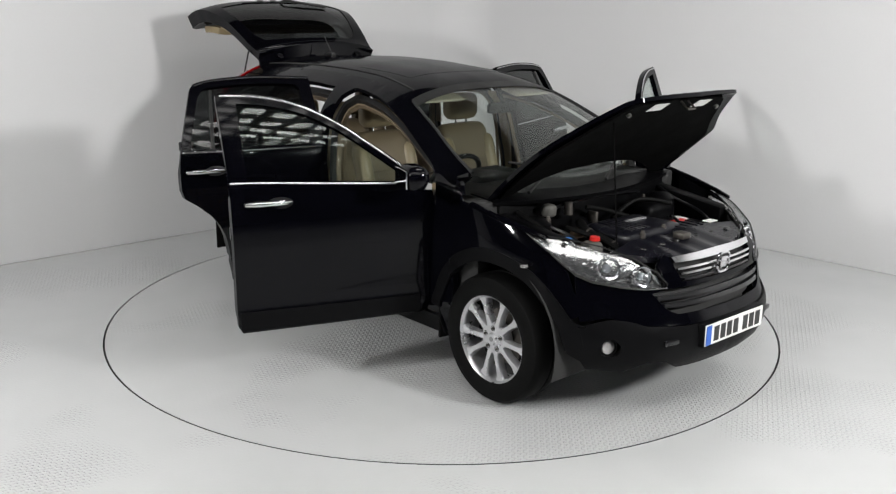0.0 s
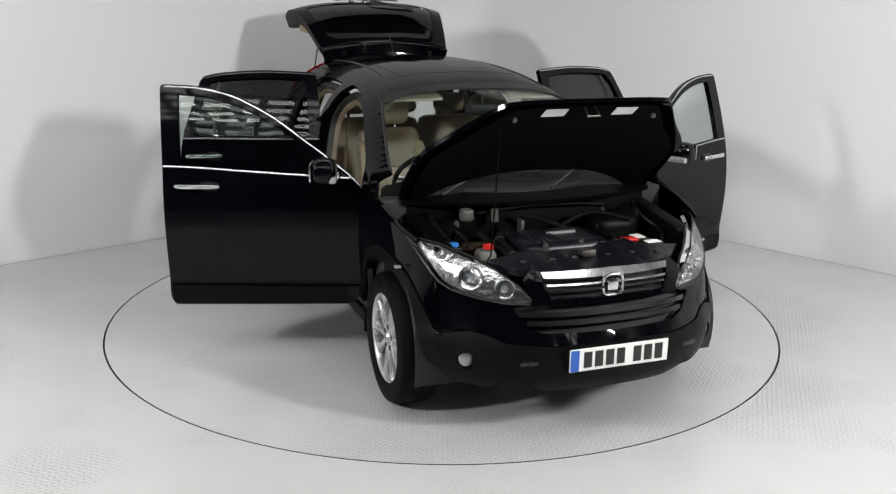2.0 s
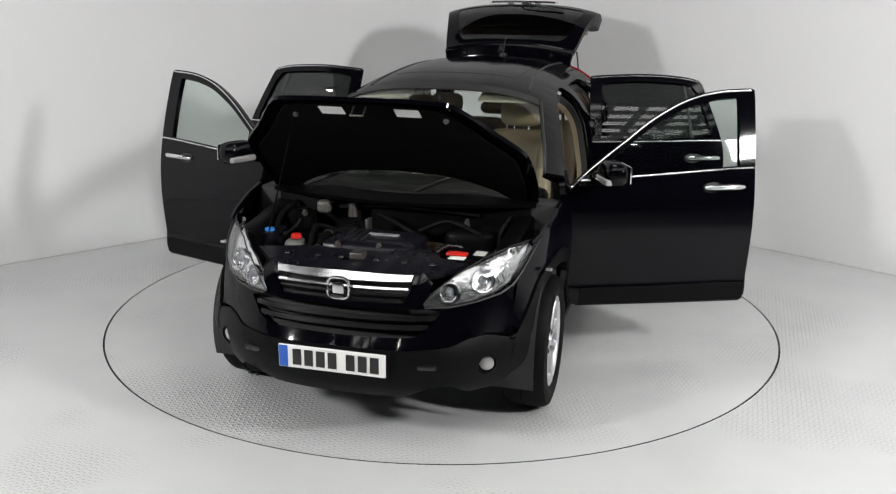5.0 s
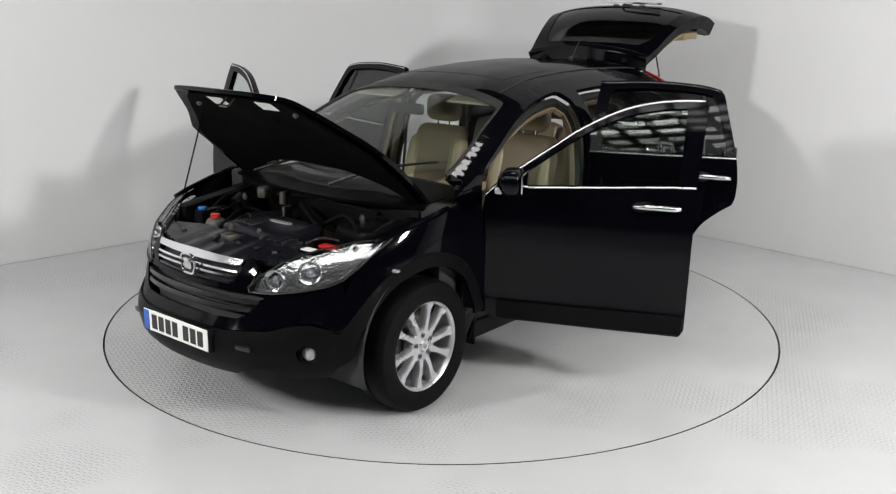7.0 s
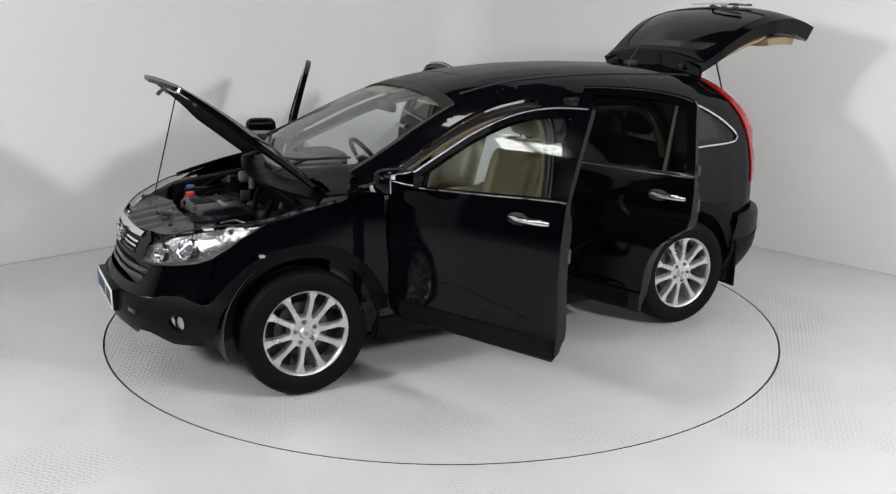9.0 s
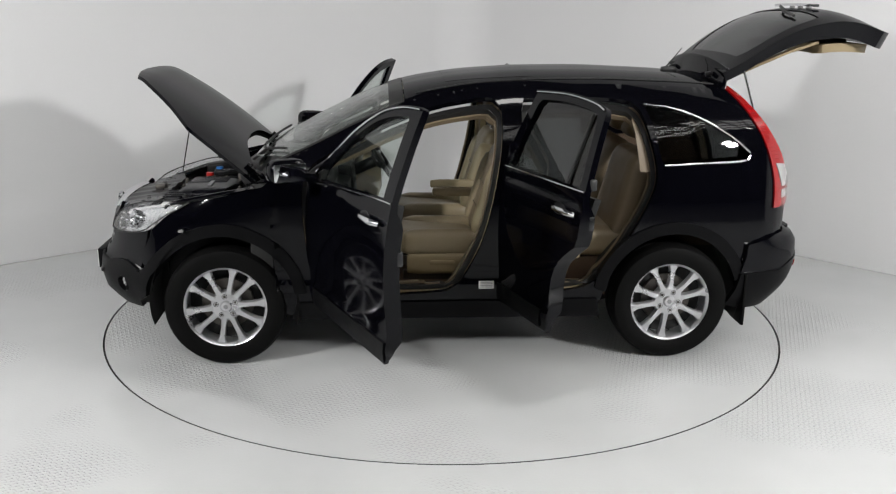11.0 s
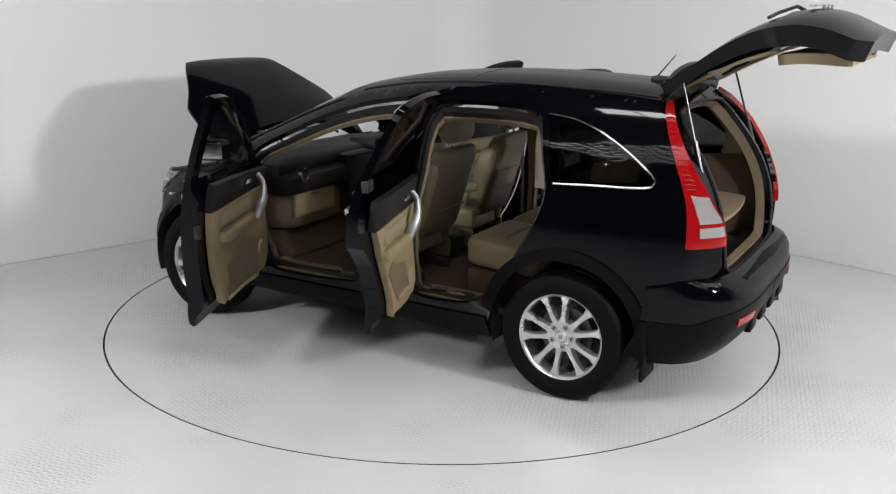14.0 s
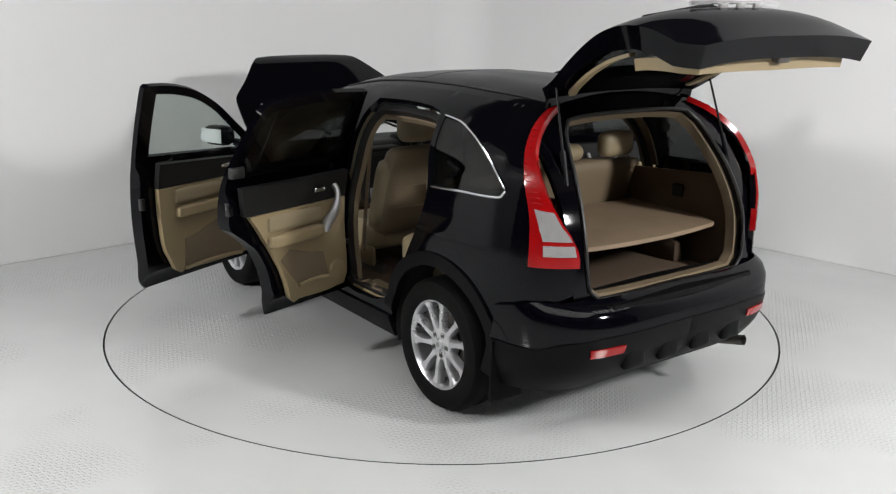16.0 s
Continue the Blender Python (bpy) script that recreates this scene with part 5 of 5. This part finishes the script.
def front_seat(y):
    ob = new("front_seat")
    ob.parent = car
    ob["label"] = "beige leather front seat"
    ob.matrix_basis = Matrix.Translation((-0.085, y, -0.015))
    dish = lambda p: (p.x, p.y, p.z + 0.03 * (p.x - 0.0) / 0.5 + 0.12 * abs(p.y) ** 2 * (p.z > 0.6))
    part("cushion", pad(-0.10, 0.42, -0.20, 0.20, 0.56, 0.70, 0.06, 8, 0.02, dish), LEATHER, ob)
    for s in (1, -1):
        part("bolster", pad(-0.12, 0.36, 0.18 * s - 0.055, 0.18 * s + 0.055, 0.58, 0.74, 0.045, 6, 0.02), LEATHER, ob)
        part("back_bolster", pad(-0.16, -0.03, 0.19 * s - 0.05, 0.19 * s + 0.05, 0.72, 1.16, 0.045, 6, 0.02, lean(0, 0.7, 0.30)), LEATHER, ob)
        part("headrest_post", tube([(-0.27, 0.05 * s, 1.22), (-0.285, 0.05 * s, 1.32)], 0.007, 6), CHROME, ob)
    # backrest in the darker copy, its shade painted in
    part("backrest", pad(-0.18, -0.06, -0.215, 0.215, 0.68, 1.24, 0.055, 9, 0.02, lean(0, 0.7, 0.30)), SHADED_LEATHER, ob)
    for z in (0.86, 1.0):
        part("seam", tube([(-0.055 - 0.30 * (z - 0.7) + 0.008, yy, z) for yy in np.linspace(-0.13, 0.13, 6)], 0.004, 5), SHADED_LEATHER, ob)
        part("back_seam", tube([(-0.18 - 0.30 * (z - 0.7) - 0.012, yy, z) for yy in np.linspace(-0.17, 0.17, 6)], 0.005, 5), SHADED_LEATHER, ob)
    part("headrest", pad(-0.345, -0.225, -0.14, 0.14, 1.27, 1.455, 0.055, 7, 0.03), LEATHER, ob)
    part("side_cover", pad(-0.12, 0.34, -0.235, -0.20, 0.47, 0.60, 0.02, 5), BEIGE, ob)
    part("side_cover", pad(-0.12, 0.34, 0.20, 0.235, 0.47, 0.60, 0.02, 5), BEIGE, ob)
    part("lever", pad(0.05, 0.20, 0.232, 0.248, 0.53, 0.56, 0.007, 3), BEIGE, ob)
    for s in (1, -1):
        part("seat_rail", block(-0.15, 0.36, 0.16 * s - 0.02, 0.16 * s + 0.02, 0.40, 0.48, 0.005), STEEL, ob)
    part("arm_rest", pad(-0.16, 0.16, -0.265 if y > 0 else 0.215, -0.215 if y > 0 else 0.265, 0.86, 0.92, 0.02, 4), LEATHER, ob)


front_seat(0.37)
front_seat(-0.37)
bench = new("rear_bench")
bench.parent = car
bench["label"] = "beige leather rear bench seat"
for y0, y1 in ((0.12, 0.66), (-0.66, 0.10)):
    part("cushion", pad(-1.10, -0.59, y0, y1, 0.57, 0.76, 0.06, 8, 0.02, lambda p: (p.x, p.y, p.z + 0.05 * (p.x + 0.8))), LEATHER, bench)
    # bench back darker than its cushion: painted shade
    part("backrest", pad(-1.12, -0.97, y0, y1, 0.68, 1.20, 0.055, 8, 0.02, lean(0, 0.7, 0.28)), SHADED_LEATHER, bench)
    part("seat_base", block(-1.04, -0.60, y0 + 0.02, y1 - 0.02, 0.40, 0.57, 0.02), CARPET, bench)
    part("seam", tube([(-0.83, yy, 0.768 + 0.004) for yy in np.linspace(y0 + 0.06, y1 - 0.06, 6)], 0.004, 5), SHADED_LEATHER, bench)
for y in (0.40, -0.40, 0.0):
    part("headrest", pad(-1.31, -1.21, y - 0.125, y + 0.125, 1.22, 1.37 if y else 1.30, 0.05, 6, 0.02), LEATHER, bench)
# boot
part("boot_floor", block(-2.0, -1.12, -0.58, 0.58, 0.62, 0.675, 0.01), CARPET, car, "brown carpeted boot floor")
shelf = [(-1.22, 0.60), (-1.22, -0.60), (-1.80, -0.57), (-1.90, -0.52)] + [(-1.905 - 0.05 * (1 - (y / 0.52) ** 2), y) for y in np.linspace(-0.50, 0.50, 12)] + [(-1.90, 0.52), (-1.80, 0.57)]
part("load_shelf", panel(shelf, [], lambda x, y: Vector((x, y, 0.945)), 0.022, 0.06), SHELF, car, "beige rigid parcel shelf")
for side in (1, -1):
    part("boot_side", panel([(-1.15, 0.64), (-1.15, 1.14), (-1.5, 1.16), (-1.86, 1.19), (-2.0, 1.05), (-2.03, 0.66)], [], lambda x, z: Vector((x, 0.62 - 0.03 * (x + 1.15) ** 2, z)), 0.02, 0.10, flip=True).sided(side), CARPET, car, "brown boot side lining")
    part("boot_hook", block(-1.62, -1.55, 0.575, 0.605, 1.02, 1.09, 0.008).sided(side), DASH, car)
    pil = [(-1.10, 1.14), (-1.05, 1.53), (-1.16, 1.54), (-1.24, 1.14)]
    # rear pillar linings coloured darker for the shade inside the boot
    part("pillar_lining", panel(pil, [], raised(skin, -0.06), 0.012, 0.06, flip=True).sided(side), SHADED_LEATHER, car)
    part("pillar_lining", panel([(-1.68, 1.17), (-1.72, 1.30), (-1.60, 1.53), (-1.66, 1.56), (-1.90, 1.25), (-1.95, 1.16)], [], raised(skin, -0.06), 0.012, 0.06, flip=True).sided(side), SHADED_LEATHER, car)
    part("pillar_lining", panel([(-0.30, 0.50), (-0.29, 1.50), (-0.38, 1.50), (-0.345, 0.50)], [], raised(skin, -0.075), 0.02, 0.08, flip=True).sided(side), BEIGE, car)
    part("kick_panel", panel([(0.90, 0.42), (0.93, 1.0), (1.05, 1.02), (1.05, 0.42)], [], raised(skin, -0.09), 0.02, 0.08, flip=True).sided(side), DASH, car)
    part("belt_strap", tube([(-0.31, 0.66 * side, 1.36), (-0.30, 0.73 * side, 0.60)], 0.012, 4), SHADED_LEATHER, car)
    part("wheel_housing", pad(-1.70, -1.02, 0.46, 0.555, 0.42, 0.80, 0.04, 6).sided(side), CARPET, car)
    part("inner_wing", block(1.0, 1.16, 0.60, 0.85, 0.45, 1.05, 0.02).sided(side), GAP, car)
    part("visor", pad(0.20, 0.34, 0.38 - 0.16, 0.38 + 0.16, 1.515, 1.53, 0.006, 4, 0, lambda p: (p.x, p.y, p.z - 0.25 * (p.x - 0.2))).sided(side), HEADLINER, car)
sticker = part("sill_sticker", panel([(-0.155, 0.455), (-0.155, 0.50), (-0.245, 0.50), (-0.245, 0.455)], [], raised(skin, 0.002), 0.002, 0.05, flip=True), WHITE_PAPER, car, "small white data sticker")
for i in range(4):
    z = 0.463 + 0.009 * i
    part("print_bar", panel([(-0.165, z), (-0.165, z + 0.004), (-0.235, z + 0.004), (-0.235, z)], [], raised(skin, 0.004), 0.001, 0.05, flip=True), GREY_INK, sticker)


def motions():
    rows = [(t, pose(0, 0, 0, 0, 0, a) @ pose(CAR_X, CAR_Y, 0)) for t, a in TURN]
    walk(car, rows)
    walk(turntable, [(t, pose(0, 0, 0, 0, 0, a)) for t, a in TURN])


motions()
